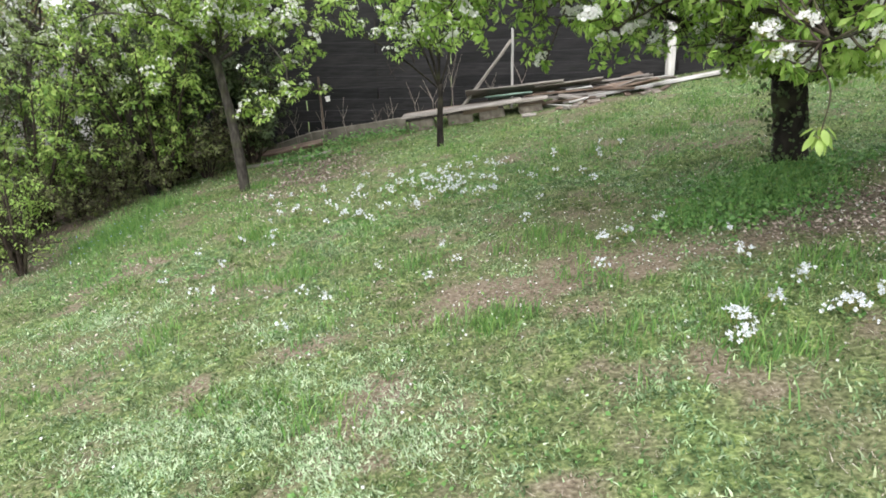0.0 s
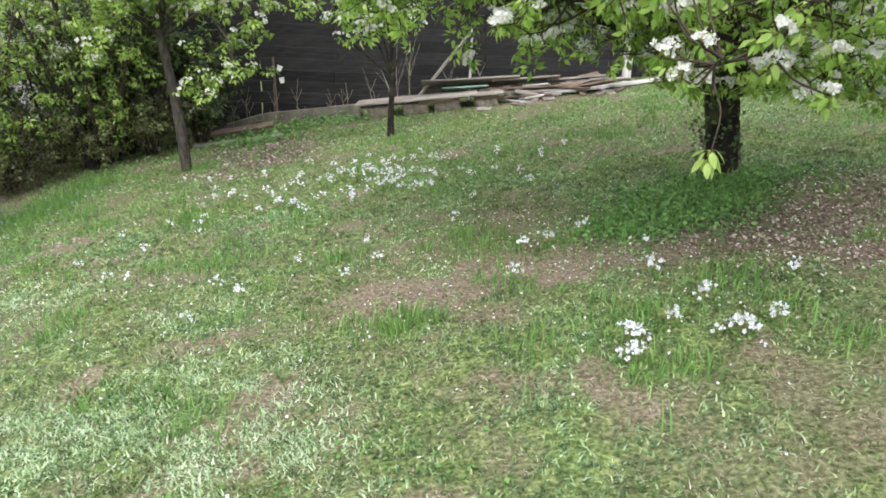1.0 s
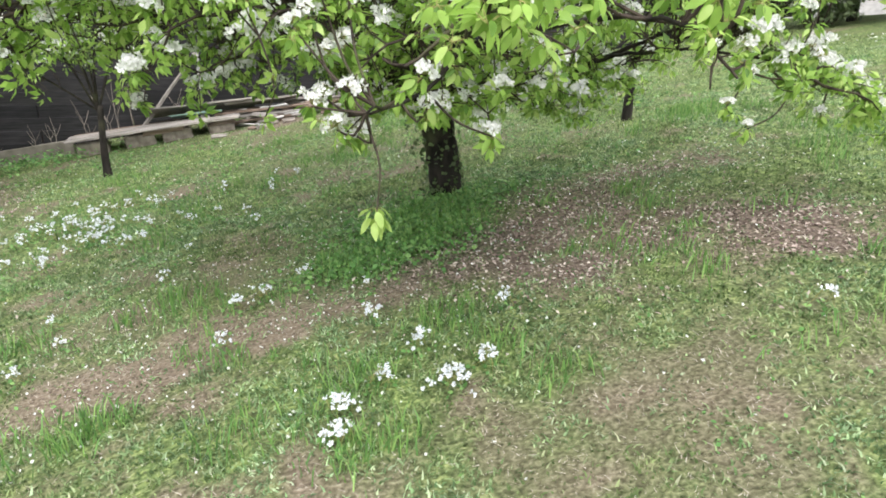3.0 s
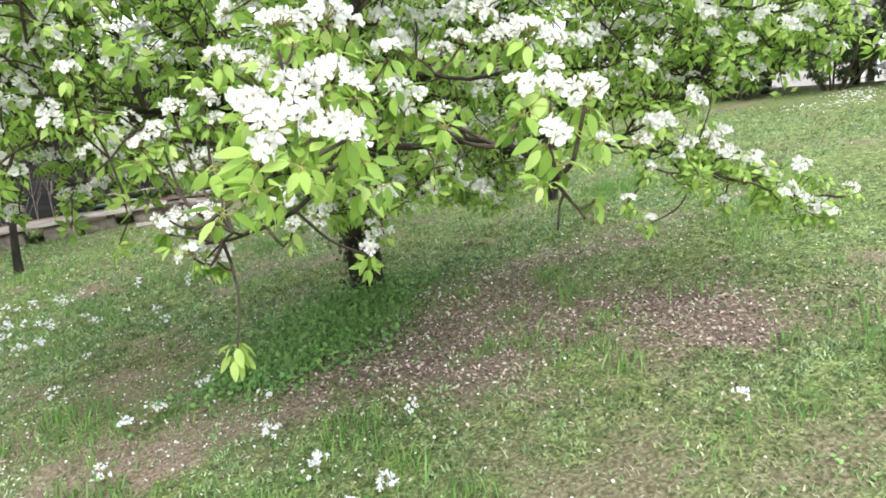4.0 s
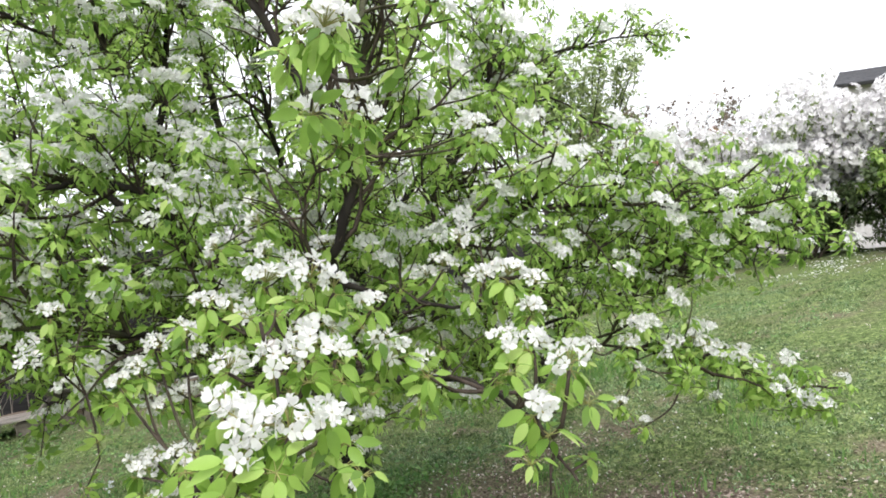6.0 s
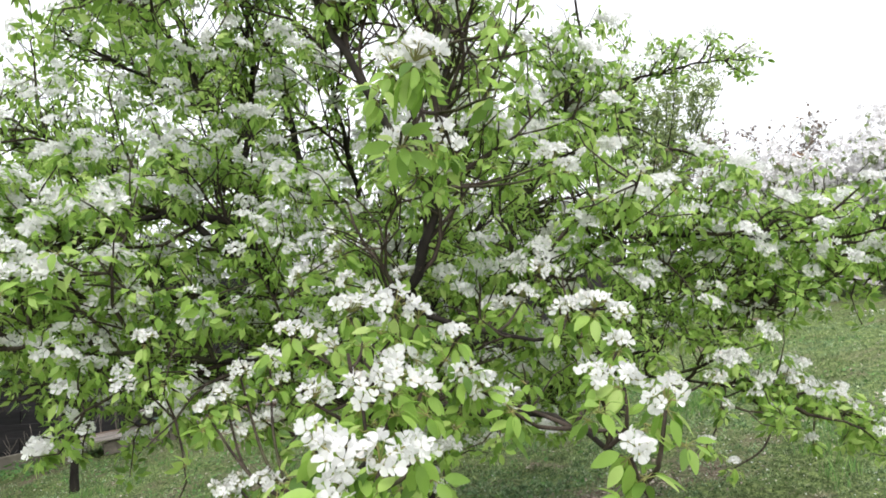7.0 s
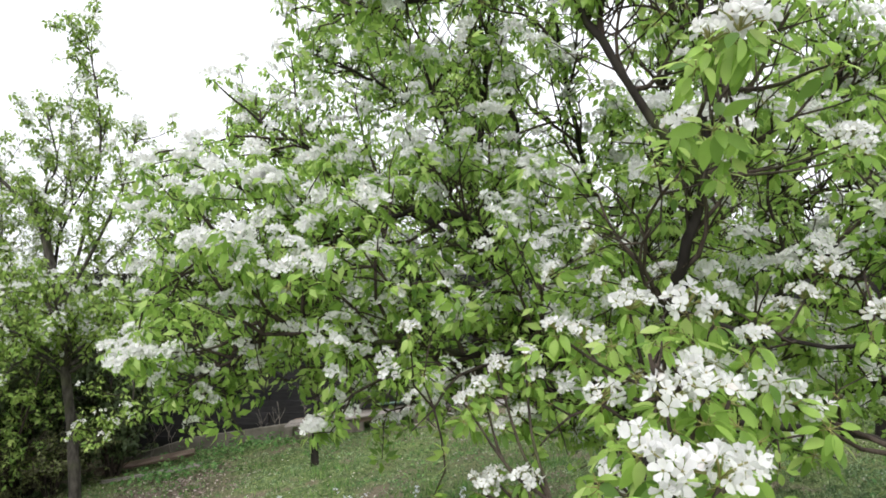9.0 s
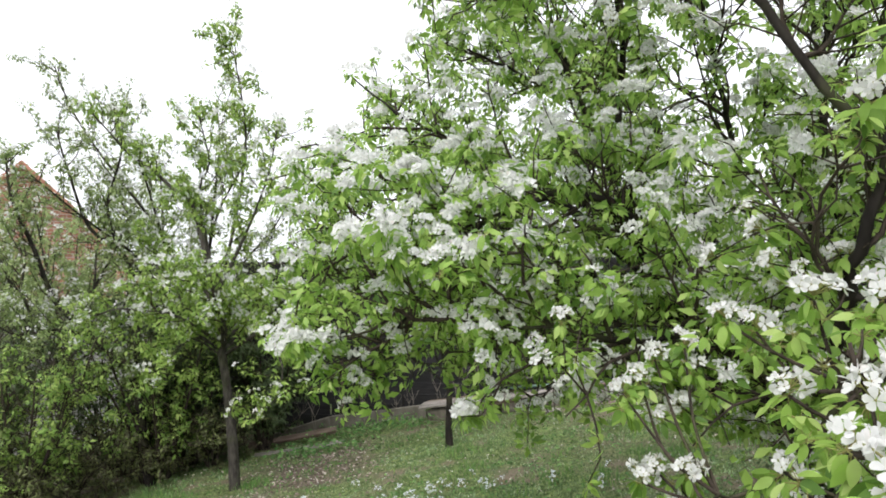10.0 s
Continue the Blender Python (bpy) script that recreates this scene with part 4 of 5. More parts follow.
def build_pear():
    rng = np.random.default_rng(7)
    tree = empty("pear_tree", PEAR, "old leaning pear tree in full white blossom with fresh green leaves", "tree")
    off = PEAR

    def put(name, s, mats, label="", kind="", parent=tree):
        for v in s.v:
            v -= off
        return part(name, s.mesh(name, mats), parent, label, kind)

    s = Soup()
    tr = smooth_path([(2.56, 4.92, -0.05), (2.52, 4.86, 0.22), (2.45, 4.8, 0.55), (2.36, 4.74, 0.86)], 0.05)
    s.add(*tube(tr, [0.17, 0.125, 0.115, 0.115, 0.11], 14, 0.10, rng))
    put("trunk", s, [BARK], "dark rugged trunk with ivy")
    spots, normals, twigs, wood = [], [], Soup(), []
    for name, (pts, r0, r1) in PEAR_LIMBS.items():
        path = smooth_path(pts, 0.07)
        path[2:-1] += rng.normal(0, 0.006, path[2:-1].shape)
        inside = np.nonzero(crown_holds(path))[0]
        path = path[: inside[-1] + 1] if len(inside) else path
        s = Soup()
        s.add(*tube(path, [r1 + (r0 - r1) * (1 - q) ** 1.8 for q in (0, 0.15, 0.3, 0.45, 0.6, 0.8, 0.9)] + [0.003], 9, 0.14, rng))
        put("limb", s, [BARK])
        tail = path[int(len(path) * 0.72)::2]
        if len(tail) > 1 and not name.startswith("near"):
            spots.extend(tail[1:])
            normals.extend(np.diff(tail, axis=0) + rng.normal(0, 0.05, (len(tail) - 1, 3)))
        near = name.startswith("near") or name in ("over", "right_mid")
        skirt, slight = name.startswith("skirt"), r0 < 0.021
        wood.append(path)
        length = np.linalg.norm(np.diff(path, axis=0), axis=1).sum()
        count = int(length * (5 if near else 14 if skirt else 11 if slight else 10.5))
        for br in side_branches(path, rng, count, 0.16 if near else 0.36 if skirt or slight else 0.56, 0.25 if near else 0.1 if skirt else 0.2, 0.15 if near else 0.3, None if near else np.array([2.2, 4.6, 1.4]), 0.18 if near else 0.26):
            if not crown_holds(br[-1:])[0] and not near:
                br = br[:4]
                if not crown_holds(br[-1:])[0]:
                    continue
            twigs.add(*tube(br, [0.005, 0.003] if near else [0.009, 0.003], 4, 0.1, rng))
            subs = side_branches(br, rng, 2 if near else 9, 0.10 if near else 0.25, 0.1, 0.35, None, 0.26)
            for tw in subs:
                if not crown_holds(tw[-1:])[0]:
                    continue
                twigs.add(*tube(tw[::2], [0.004, 0.002], 3))
                for q in ((6,) if near else (3, 6)):
                    spots.append(tw[q])
                    normals.append(tw[q] - tw[q - 1])
            spots.append(br[-1])
            normals.append(br[-1] - br[-2])
    spots, normals = np.array(spots), np.array(normals)
    normals /= np.linalg.norm(normals, axis=1)[:, None]
    normals = normals * 0.7 + [0, 0, 0.6]
    rise = np.degrees(np.arctan2(spots[:, 2] - 1.82, np.hypot(spots[:, 0] - 0.85, spots[:, 1] - 0.55)))
    keep = crown_holds(spots) & (rng.random(len(spots)) > np.interp(rise, [6, 22], [0.03, 0.32]))
    spots, normals = spots[keep], normals[keep]
    deep = cover_over(spots)
    rank = np.argsort(np.argsort(deep + rng.random(len(deep)))) / len(deep)
    keep = rng.random(len(spots)) > np.interp(rank, [0.45, 0.8], [0.0, 0.68])
    spots, normals, rank = spots[keep], normals[keep], rank[keep]
    front = (spots[:, 1] < 2.45) & (spots[:, 0] < 2.2)
    keep = ~front | (rng.random(len(spots)) < np.where(spots[:, 2] < 2.0, 0.22, 0.7))
    spots, normals, front, rank = spots[keep], normals[keep], front[keep], rank[keep]
    order = np.argsort(np.hypot(spots[:, 0] - 1.0, spots[:, 1] - 0.6))
    kinds = {}
    for size, (flowers, spread) in {0.06: (7, 0.017), 0.08: (11, 0.027), 0.1: (15, 0.037)}.items():
        kinds[size] = []
        for k in range(5):
            so = Soup()
            so.add(*cluster(np.random.default_rng(int(1000 * size) + 100 + k), 10 + k % 3, flowers + k % 2, leaf=0.046, bloom=0.0138, spread=spread))
            kinds[size].append(so.mesh("blossom_head", [PEAR_LEAF, PETAL, STEM]))
    greens = []
    for k in range(7):
        so = Soup()
        so.add(*cluster(np.random.default_rng(200 + k), 8 + k % 4, 0, leaf=0.044))
        greens.append(so.mesh("leaf_rosette", [PEAR_LEAF, PETAL, STEM]))

    def spur(me, at, way, size):
        ob = part(me.name.split(".")[0], me, tree)
        m = rot_to(way, rng.uniform(0, 6.28), size, np.asarray(at) - off)
        ob.matrix_local = Matrix(m.tolist())

    wood = np.concatenate(wood)
    for k, (hx, hy, hz, wide) in enumerate(FRONT_HEADS + SIDE_HEADS + UPPER_HEADS + HANGING_HEADS + LOW_HEADS):
        at = np.array([hx, hy, hz])
        size = min(kinds, key=lambda q: abs(q - wide))
        spur(kinds[size][k % 5], at, (rng.normal(0, 0.3), -0.35 + rng.normal(0, 0.25), 1.0), wide / size * rng.uniform(0.95, 1.08))
        low = wood[wood[:, 2] < hz + 0.25]
        foot = low[np.argmin(np.linalg.norm(low - at + [0, 0, 0.06], axis=1))]
        bend = (foot + at) / 2 + rng.normal(0, 0.015, 3) + [0, 0, -0.03]
        twigs.add(*tube(smooth_path([foot, bend, at - [0, 0, 0.01]], 0.03), [0.0055, 0.003], 5, 0.1, rng))
        for q in range(1 if hz > 1.9 or hz < 1.4 else 2):
            spur(greens[(k + q) % 7], at + [rng.normal(0, 0.03), rng.normal(0, 0.03), -0.035 - 0.03 * q], (rng.normal(0, 0.3), -0.3 + rng.normal(0, 0.3), 1.0), rng.uniform(0.8, 1.05))
    for i in order[:240]:
        blooming = not front[i] and rng.random() < 0.4
        spur(kinds[0.08][i % 5] if blooming else greens[i % 7], spots[i], normals[i], rng.uniform(0.75, 1.05))
    # the young shoot that hangs from the lowest head
    s = Soup()
    s.add(*tube(smooth_path([(1.24, 2.30, 1.16), (1.24, 2.21, 1.08), (1.225, 2.2, 0.94)], 0.03), [0.004, 0.0025], 4))
    shoot = put("shoot", s, [TWIG])
    for k, dz in enumerate((0.0, 0.03)):
        so = Soup()
        so.add(*cluster(np.random.default_rng(260 + k), 6, 0, leaf=0.06, hang=True))
        ob = part("leaf_whorl", so.mesh("leaf_whorl", [SPROUT_LEAF, PETAL, STEM]), shoot)
        ob.matrix_local = Matrix(rot_to((0.1, -0.2, 1.0), 1.3 * k, 1.0, np.array([1.222, 2.2, 0.945 + dz]) - off).tolist())
    crown = Soup()
    rest = order[240:]
    far = np.arange(len(rest)) > 0.35 * len(rest)
    pick = rng.integers(0, 6, len(rest))
    for k in range(12):
        tpl = cluster(np.random.default_rng(300 + k), 8 + k % 3, 0, False if k < 6 else None, leaf=0.049)
        sel = rest[(pick == k % 6) & (far == (k >= 6))]
        crown.many(tpl, rots(normals[sel], rng.uniform(0, 6.28, len(sel)), rng.uniform(0.75, 1.25, len(sel)), spots[sel]))
    # blossom in bunches of one to three spurs, thinner on the lawn side
    chance = np.where(spots[rest, 0] > 2.7, 0.21, 0.36) * np.interp(rank[rest], [0.2, 0.7], [1.0, 0.2])
    seat = rest[rng.random(len(rest)) < chance]
    bunch = np.repeat(seat, rng.integers(1, 4, len(seat)))
    at = spots[bunch] + rng.normal(0, 1, (len(bunch), 3)) * [0.035, 0.035, 0.015] + [0, 0, 0.015]
    way = np.stack([rng.normal(0, 0.35, len(bunch)), rng.normal(-0.25, 0.35, len(bunch)), np.ones(len(bunch))], -1)
    pick = rng.integers(0, 6, len(bunch))
    for k in range(6):
        tpl = cluster(np.random.default_rng(330 + k), 5, 8 + k % 3, False, leaf=0.045, bloom=0.0155, spread=0.026)
        sel = pick == k
        crown.many(tpl, rots(way[sel], rng.uniform(0, 6.28, sel.sum()), rng.uniform(0.85, 1.25, sel.sum()), at[sel]))
    put("crown", crown, [PEAR_LEAF, PETAL, STEM], "dense white blossom and young green leaves", "stuff")
    put("twig_work", twigs, [TWIG], "fine dark twigs", "stuff")
    # ivy on the trunk
    ivy = Soup()
    lv, lt = leaf_shape(False, 0.9, 0.1)
    mats = []
    for k in range(420):
        zz = rng.uniform(0.2, 1.0)
        c = np.array([np.interp(zz, tr[:, 2], tr[:, 0]), np.interp(zz, tr[:, 2], tr[:, 1]), zz])
        a = rng.uniform(0, 6.28)
        o = np.array([math.cos(a), math.sin(a), 0])
        rad = rng.uniform(0.09, 0.15) + (0.10 * rng.random() if o[0] < -0.4 else 0)
        mats.append(rot_to(o + rng.normal(0, 0.5, 3), rng.uniform(0, 6.28), rng.uniform(0.025, 0.045), c + o * rad))
    ivy.many((lv, lt, 0), mats)
    put("ivy", ivy, [HEDGE_LEAF], "dark ivy leaves on the trunk", "stuff")


build_pear()


# ---- other trees and shrubs ----
def grow(name, base, trunk, limbs, label, leaf_mat, bark_mat, seed, branch=0.7, per_m=5, subs=6, leaf=0.05, bloom=0.0, petal=PETAL, r0=0.07, bloom_r=0.02,
         twig_mat=None, lift=0.5, crown_leaves=7, thin=0.0, group="", jag=0.18, category="tree", lo=-9.0, flowers=6, coarse=True):
    """A tree: trunk and limbs as given, then branches, twigs and a crown of small leaf clusters."""
    rng = np.random.default_rng(seed)
    base = np.array(base, float)
    tree = empty(name, base, label, category, group)
    if trunk:
        s = Soup()
        s.add(*tube(smooth_path(trunk, 0.08), [r0 * 1.35, r0, r0 * 0.85], 10, 0.06, rng))
        part("trunk", s.mesh("trunk", [bark_mat]), tree)
    spots, normals, tw = [], [], Soup()
    for pts, ra, rb in limbs:
        path = smooth_path(pts, 0.12)
        s = Soup()
        s.add(*tube(path, [ra, rb], 7, 0.06, rng))
        part("limb", s.mesh("limb", [bark_mat]), tree)
        n = max(2, int(np.linalg.norm(np.diff(path, axis=0), axis=1).sum() * per_m))
        for br in side_branches(path, rng, n, branch, 0.2, lift, None, jag):
            tw.add(*tube(br[::2] if coarse else br, [max(0.004, rb), 0.003], 3 if coarse else 4))
            for sb in side_branches(br, rng, subs, branch * 0.4, 0.15, lift, None, jag):
                tw.add(*tube(sb[::6] if coarse else sb[::3], [0.004, 0.002], 3))
                for q in (2, 4, 6):
                    spots.append(sb[q])
                    normals.append(sb[q] - sb[q - 1])
    spots, normals = np.array(spots), np.array(normals)
    normals = normals / np.linalg.norm(normals, axis=1)[:, None] * 0.7 + [0, 0, 0.6]
    ok = (spots[:, 2] > lo) & (rng.random(len(spots)) >= thin)
    spots, normals = spots[ok], normals[ok]
    crown = Soup()
    kinds = rng.random(len(spots))
    for k in range(6):
        blooming = k < round(6 * bloom)
        tpl = cluster(np.random.default_rng(seed * 10 + k), crown_leaves if not (blooming and bloom >= 0.9) else 2, flowers if blooming else 0, None if coarse else False, leaf, bloom_r, bloom_r * 2.4)
        sel = np.where((kinds * 6).astype(int) == k)[0]
        crown.many(tpl, rots(normals[sel], rng.uniform(0, 6.28, len(sel)), rng.uniform(0.75, 1.3, len(sel)), spots[sel]))
    part("crown", crown.mesh("crown", [leaf_mat, petal, STEM]), tree, kind="stuff")
    part("twig_work", tw.mesh("twig_work", [twig_mat or TWIG]), tree, kind="stuff")
    return tree


def fan(rng, start, count, length, tilt, r=0.03, wiggle=0.12, spread=6.28, a0=0.0):
    """Limbs that fan out and up from a point."""
    out = []
    for k in range(count):
        a = a0 + spread * (k + rng.uniform(0.2, 0.8)) / count
        e = tilt * rng.uniform(0.6, 1.3)
        way = np.array([math.cos(a) * math.sin(e), math.sin(a) * math.sin(e), math.cos(e)])
        pts = [np.array(start, float)]
        for q in range(4):
            way = way + rng.normal(0, wiggle, 3) + [0, 0, 0.05]
            way /= np.linalg.norm(way)
            pts.append(pts[-1] + way * length * rng.uniform(0.8, 1.15) / 4)
        out.append((pts, r, r * 0.3))
    return out


def build_left_tree():
    rng = np.random.default_rng(21)
    b = (-2.52, 8.0, z_at(-2.52, 8.0))
    limbs = [([(-0.25, 0, 2.4), (-0.5, 0.05, 3.28), (-0.68, 0.1, 3.4), (-1.11, 0.2, 3.75), (-1.38, 0.2, 3.93), (-1.82, 0.2, 4.4)], 0.034, 0.008),
             ([(-0.15, 0, 2.3), (0.06, 0, 3.2), (0.17, 0, 4.0), (0.11, 0, 4.6), (-0.03, 0, 5.3)], 0.022, 0.006),
             ([(-0.15, 0, 2.3), (0.24, -0.1, 3.0), (0.48, -0.1, 3.6), (0.58, -0.1, 4.1)], 0.022, 0.006),
             ([(-0.25, 0, 2.5), (-0.5, 0.2, 3.45), (-0.37, 0.2, 3.8), (-0.51, 0.2, 4.4)], 0.022, 0.006),
             ([(-0.08, 0, 1.55), (0.55, -0.4, 1.89), (0.88, -0.6, 2.03), (1.24, -0.8, 1.87)], 0.022, 0.006),
             ([(0.5, -0.36, 1.86), (0.81, -0.6, 1.5), (0.72, -0.6, 1.15), (0.55, -0.6, 0.98)], 0.012, 0.004),
             ([(-0.1, 0, 1.5), (-0.34, -0.3, 1.76), (-0.5, -0.5, 1.53), (-0.56, -0.5, 1.25)], 0.014, 0.004),
             ([(-0.12, 0, 1.6), (-0.6, -0.3, 1.95), (-1.1, -0.4, 2.1), (-1.5, -0.4, 2.0)], 0.024, 0.006),
             ([(-0.14, 0, 1.8), (-0.5, 0.3, 2.3), (-1.0, 0.5, 2.6), (-1.4, 0.5, 2.9)], 0.024, 0.006),
             ([(-0.12, 0, 1.7), (0.3, 0.3, 2.1), (0.8, 0.4, 2.35), (1.2, 0.4, 2.5)], 0.022, 0.006)]
    limbs += fan(rng, (-0.12, 0, 1.6), 8, 1.15, 1.1, 0.022, 0.2)
    grow("apple_tree", b, [(0.02, 0, -0.1), (0, 0, 0.4), (-0.06, 0.02, 1.0), (-0.12, 0, 1.5), (-0.15, 0, 2.0), (-0.22, 0, 2.5)], limbs, "young fruit tree with fresh green leaves and few white blossoms", FRESH_LEAF, BARK_PALE, 21, 0.46, 8, 5, 0.058, 0.17, r0=0.05, thin=0.1, group="fruit trees", coarse=False)


def build_mid_tree():
    rng = np.random.default_rng(22)
    b = (-0.08, 8.5, z_at(-0.08, 8.5))
    limbs = fan(rng, (0, 0, 0.72), 8, 1.9, 0.55, 0.013, 0.24)
    grow("plum_tree", b, [(0, 0, -0.1), (0, 0, 0.35), (0.02, 0, 0.78)], limbs, "small young fruit tree with a thin dark trunk", PEAR_LEAF, BARK, 22, 0.45, 6, 5, 0.05, 0.2, r0=0.038, thin=0.2, lo=1.15, group="fruit trees", coarse=False)


def build_right_tree():
    rng = np.random.default_rng(23)
    b = (4.68, 5.7, z_at(4.68, 5.7))
    limbs = fan(rng, (0, 0, 0.75), 9, 1.15, 0.85, 0.022)
    grow("apple_tree", b, [(0, 0, -0.1), (0.01, 0, 0.4), (0, 0.02, 0.8)], limbs, "small fruit tree with white blossoms on the lawn", PEAR_LEAF, BARK, 23, 0.6, 5, 6, 0.055, 0.5, r0=0.04, thin=0.1, lo=1.75, group="fruit trees", coarse=False)


build_left_tree()
build_mid_tree()
build_right_tree()


def shrub(at, size, h, seed, leaf_mat, label, leaf=0.066, thin=0.66, stems=13, per_m=6.5):
    rng = np.random.default_rng(seed)
    b = (at[0], at[1], z_at(*at) - 0.05)
    limbs = []
    for k in range(stems):
        a = 6.28 * k / stems + rng.uniform(-0.3, 0.3)
        o = np.array([math.cos(a), math.sin(a), 0]) * size * rng.uniform(0.5, 1)
        hh = h * rng.uniform(0.6, 1.0)
        limbs.append(([o * 0.12, o * 0.45 + [0, 0, hh * 0.4], o * 0.8 + [0, 0, hh * 0.75], o + [0, 0, hh]], 0.022, 0.007))
    return grow("shrub", b, None, limbs, label, leaf_mat, TWIG, seed, 0.5, per_m, 6, leaf, 0.0, lift=0.25, thin=thin, group="garden shrubs", category="shrub")


shrub((-3.95, 9.0), 0.9, 2.3, 31, SHRUB_LEAF, "dense leafy green shrub in front of the dark fence")
shrub((-5.1, 7.9), 1.0, 2.3, 32, SHRUB_LEAF, "dense leafy green shrub with dark inside", thin=0.72)
shrub((-5.7, 6.6), 0.9, 1.7, 33, GREY_LEAF, "twiggy grey-green shrub at the edge of the lawn", thin=0.75)
shrub((-5.2, 6.1), 0.5, 1.2, 38, GREY_LEAF, "twiggy grey-green shrub at the edge of the lawn", thin=0.85)
shrub((-4.9, 9.6), 1.0, 2.3, 34, HEDGE_LEAF, "tall dark evergreen shrub by the fence")
shrub((-2.9, 9.9), 0.6, 1.5, 35, HEDGE_LEAF, "dark low shrub under the young tree", thin=0.3)
shrub((-3.9, 9.6), 0.9, 2.4, 39, HEDGE_LEAF, "tall dark evergreen shrub by the fence", thin=0.1)
shrub((-6.6, 8.6), 1.2, 2.6, 36, HEDGE_LEAF, "tall dark evergreen shrub by the fence")
shrub((-4.12, 5.95), 0.2, 0.95, 37, SPROUT_LEAF, "small yellow-green sprouting shrub on the lawn edge", leaf=0.04, stems=8, per_m=5, thin=0.55)


def bramble(x, y, seed):
    """A low dark thicket of arching twigs at the foot of the shrubs."""
    rng = np.random.default_rng(seed)
    limbs = []
    for k in range(11):
        a = 6.28 * k / 11 + rng.uniform(-0.3, 0.3)
        o = np.array([math.cos(a), math.sin(a), 0]) * rng.uniform(0.35, 0.65)
        hh = rng.uniform(0.35, 0.85)
        limbs.append(([o * 0.1, o * 0.4 + [0, 0, hh * 0.7], o * 0.75 + [0, 0, hh], o + [0, 0, hh * 0.75]], 0.010, 0.004))
    grow("bramble", (x, y, z_at(x, y) - 0.04), None, limbs, "dark brownish twiggy thicket at the foot of the shrubs", BRAMBLE_LEAF, TWIG, seed, 0.38, 9, 5, 0.05, lift=-0.05, thin=0.6, group="brambles by the lawn", category="shrub")


for k, (x, y) in enumerate([(-5.1, 6.3), (-5.2, 7.0), (-5.15, 7.7), (-4.8, 8.3), (-4.1, 8.9), (-3.4, 9.3), (-5.5, 5.6)]):
    bramble(x, y, 130 + k)


def build_willow():
    rng = np.random.default_rng(41)
    x, y = -3.9, 10.1
    limbs = fan(rng, (-0.1, 0, 1.6), 9, 3.3, 0.7, 0.028, 0.13)
    limbs.append(([(0, 0, 2.2), (-0.7, -0.1, 3.4), (-1.5, -0.1, 4.4), (-2.1, 0, 5.2), (-2.4, 0, 5.9)], 0.03, 0.008))
    limbs.append(([(0, 0, 2.2), (0.15, 0, 3.6), (0.3, -0.1, 4.6), (0.3, -0.2, 5.2)], 0.026, 0.008))
    grow("willow_tree", (x, y, z_at(x, y)), [(0, 0, -0.1), (0.06, 0, 1.2), (0, 0, 2.3)], limbs, "tall grey-green tree with dark crooked branches", GREY_LEAF, BARK, 41, 0.6, 5, 6, 0.056, 0.15, r0=0.08, lift=0.7, thin=0.3)


build_willow()


def build_crooked_tree():
    x, y = -3.85, 8.75
    limbs = [([(-0.1, 0, -0.1), (-0.2, 0, 0.4), (-0.34, 0, 1.28), (-0.91, 0, 1.9), (-1.43, 0, 2.34), (-1.74, 0, 3.04), (-2.06, 0, 3.7), (-2.15, 0, 4.3)], 0.07, 0.012),
             ([(-0.32, 0, 1.2), (-0.29, 0, 2.33), (-0.49, 0, 2.96), (-0.95, 0, 3.3), (-1.27, 0, 4.1), (-1.42, 0, 4.6)], 0.04, 0.010),
             ([(-0.46, -0.05, 2.9), (-0.67, -0.05, 3.54), (-0.47, -0.05, 4.3), (-0.59, -0.05, 4.9)], 0.024, 0.008),
             ([(-0.91, 0, 1.9), (-1.2, -0.3, 2.0), (-1.7, -0.4, 1.95), (-2.1, -0.4, 2.2)], 0.022, 0.007)]
    grow("elder_tree", (x, y, z_at(x, y)), None, limbs, "old crooked tree with a dark bent trunk", GREY_LEAF, BARK, 47, 0.6, 6, 6, 0.058, 0.1, lift=0.5, thin=0.2, group="trees behind the garden")


build_crooked_tree()


def build_left_far_tree():
    rng = np.random.default_rng(43)
    x, y = -7.0, 11.2
    limbs = fan(rng, (0, 0, 1.4), 11, 3.4, 0.6, 0.03, 0.16)
    grow("willow_tree", (x, y, z_at(x, y)), [(0, 0, -0.1), (0.05, 0, 0.8), (0, 0, 1.5)], limbs, "grey-green tree with crooked spreading branches", GREY_LEAF, BARK_PALE, 43, 0.8, 4, 6, 0.068, 0.15, r0=0.10, lift=0.6, thin=0.25)


build_left_far_tree()
shrub((-7.2, 9.6), 1.1, 2.7, 44, GREY_LEAF, "tall twiggy grey-green shrub at the garden edge", thin=0.5)
shrub((-8.6, 10.6), 1.2, 2.8, 45, GREY_LEAF, "tall twiggy grey-green shrub at the garden edge", thin=0.5)


# ---- far background ----
def far_tree(name, at, h, spread, seed, leaf_mat, label, bloom=0.0, leaf=0.10, tilt=0.6, count=9, thin=0.1, bloom_r=0.056, per_m=3, branch=1.1, subs=6, flowers=6):
    rng = np.random.default_rng(seed)
    b = (*at, z_at(*at) - 0.05)
    limbs = fan(rng, (0, 0, h * 0.16), count, h * 0.8, tilt * spread, 0.03, 0.1)
    return grow(name, b, [(0, 0, -0.2), (0.05, 0, h * 0.12), (0, 0, h * 0.25)], limbs, label, leaf_mat, BARK, seed, branch, per_m, subs, leaf, bloom, FAR_PETAL, 0.07, bloom_r, thin=thin, group="trees behind the garden", flowers=flowers)


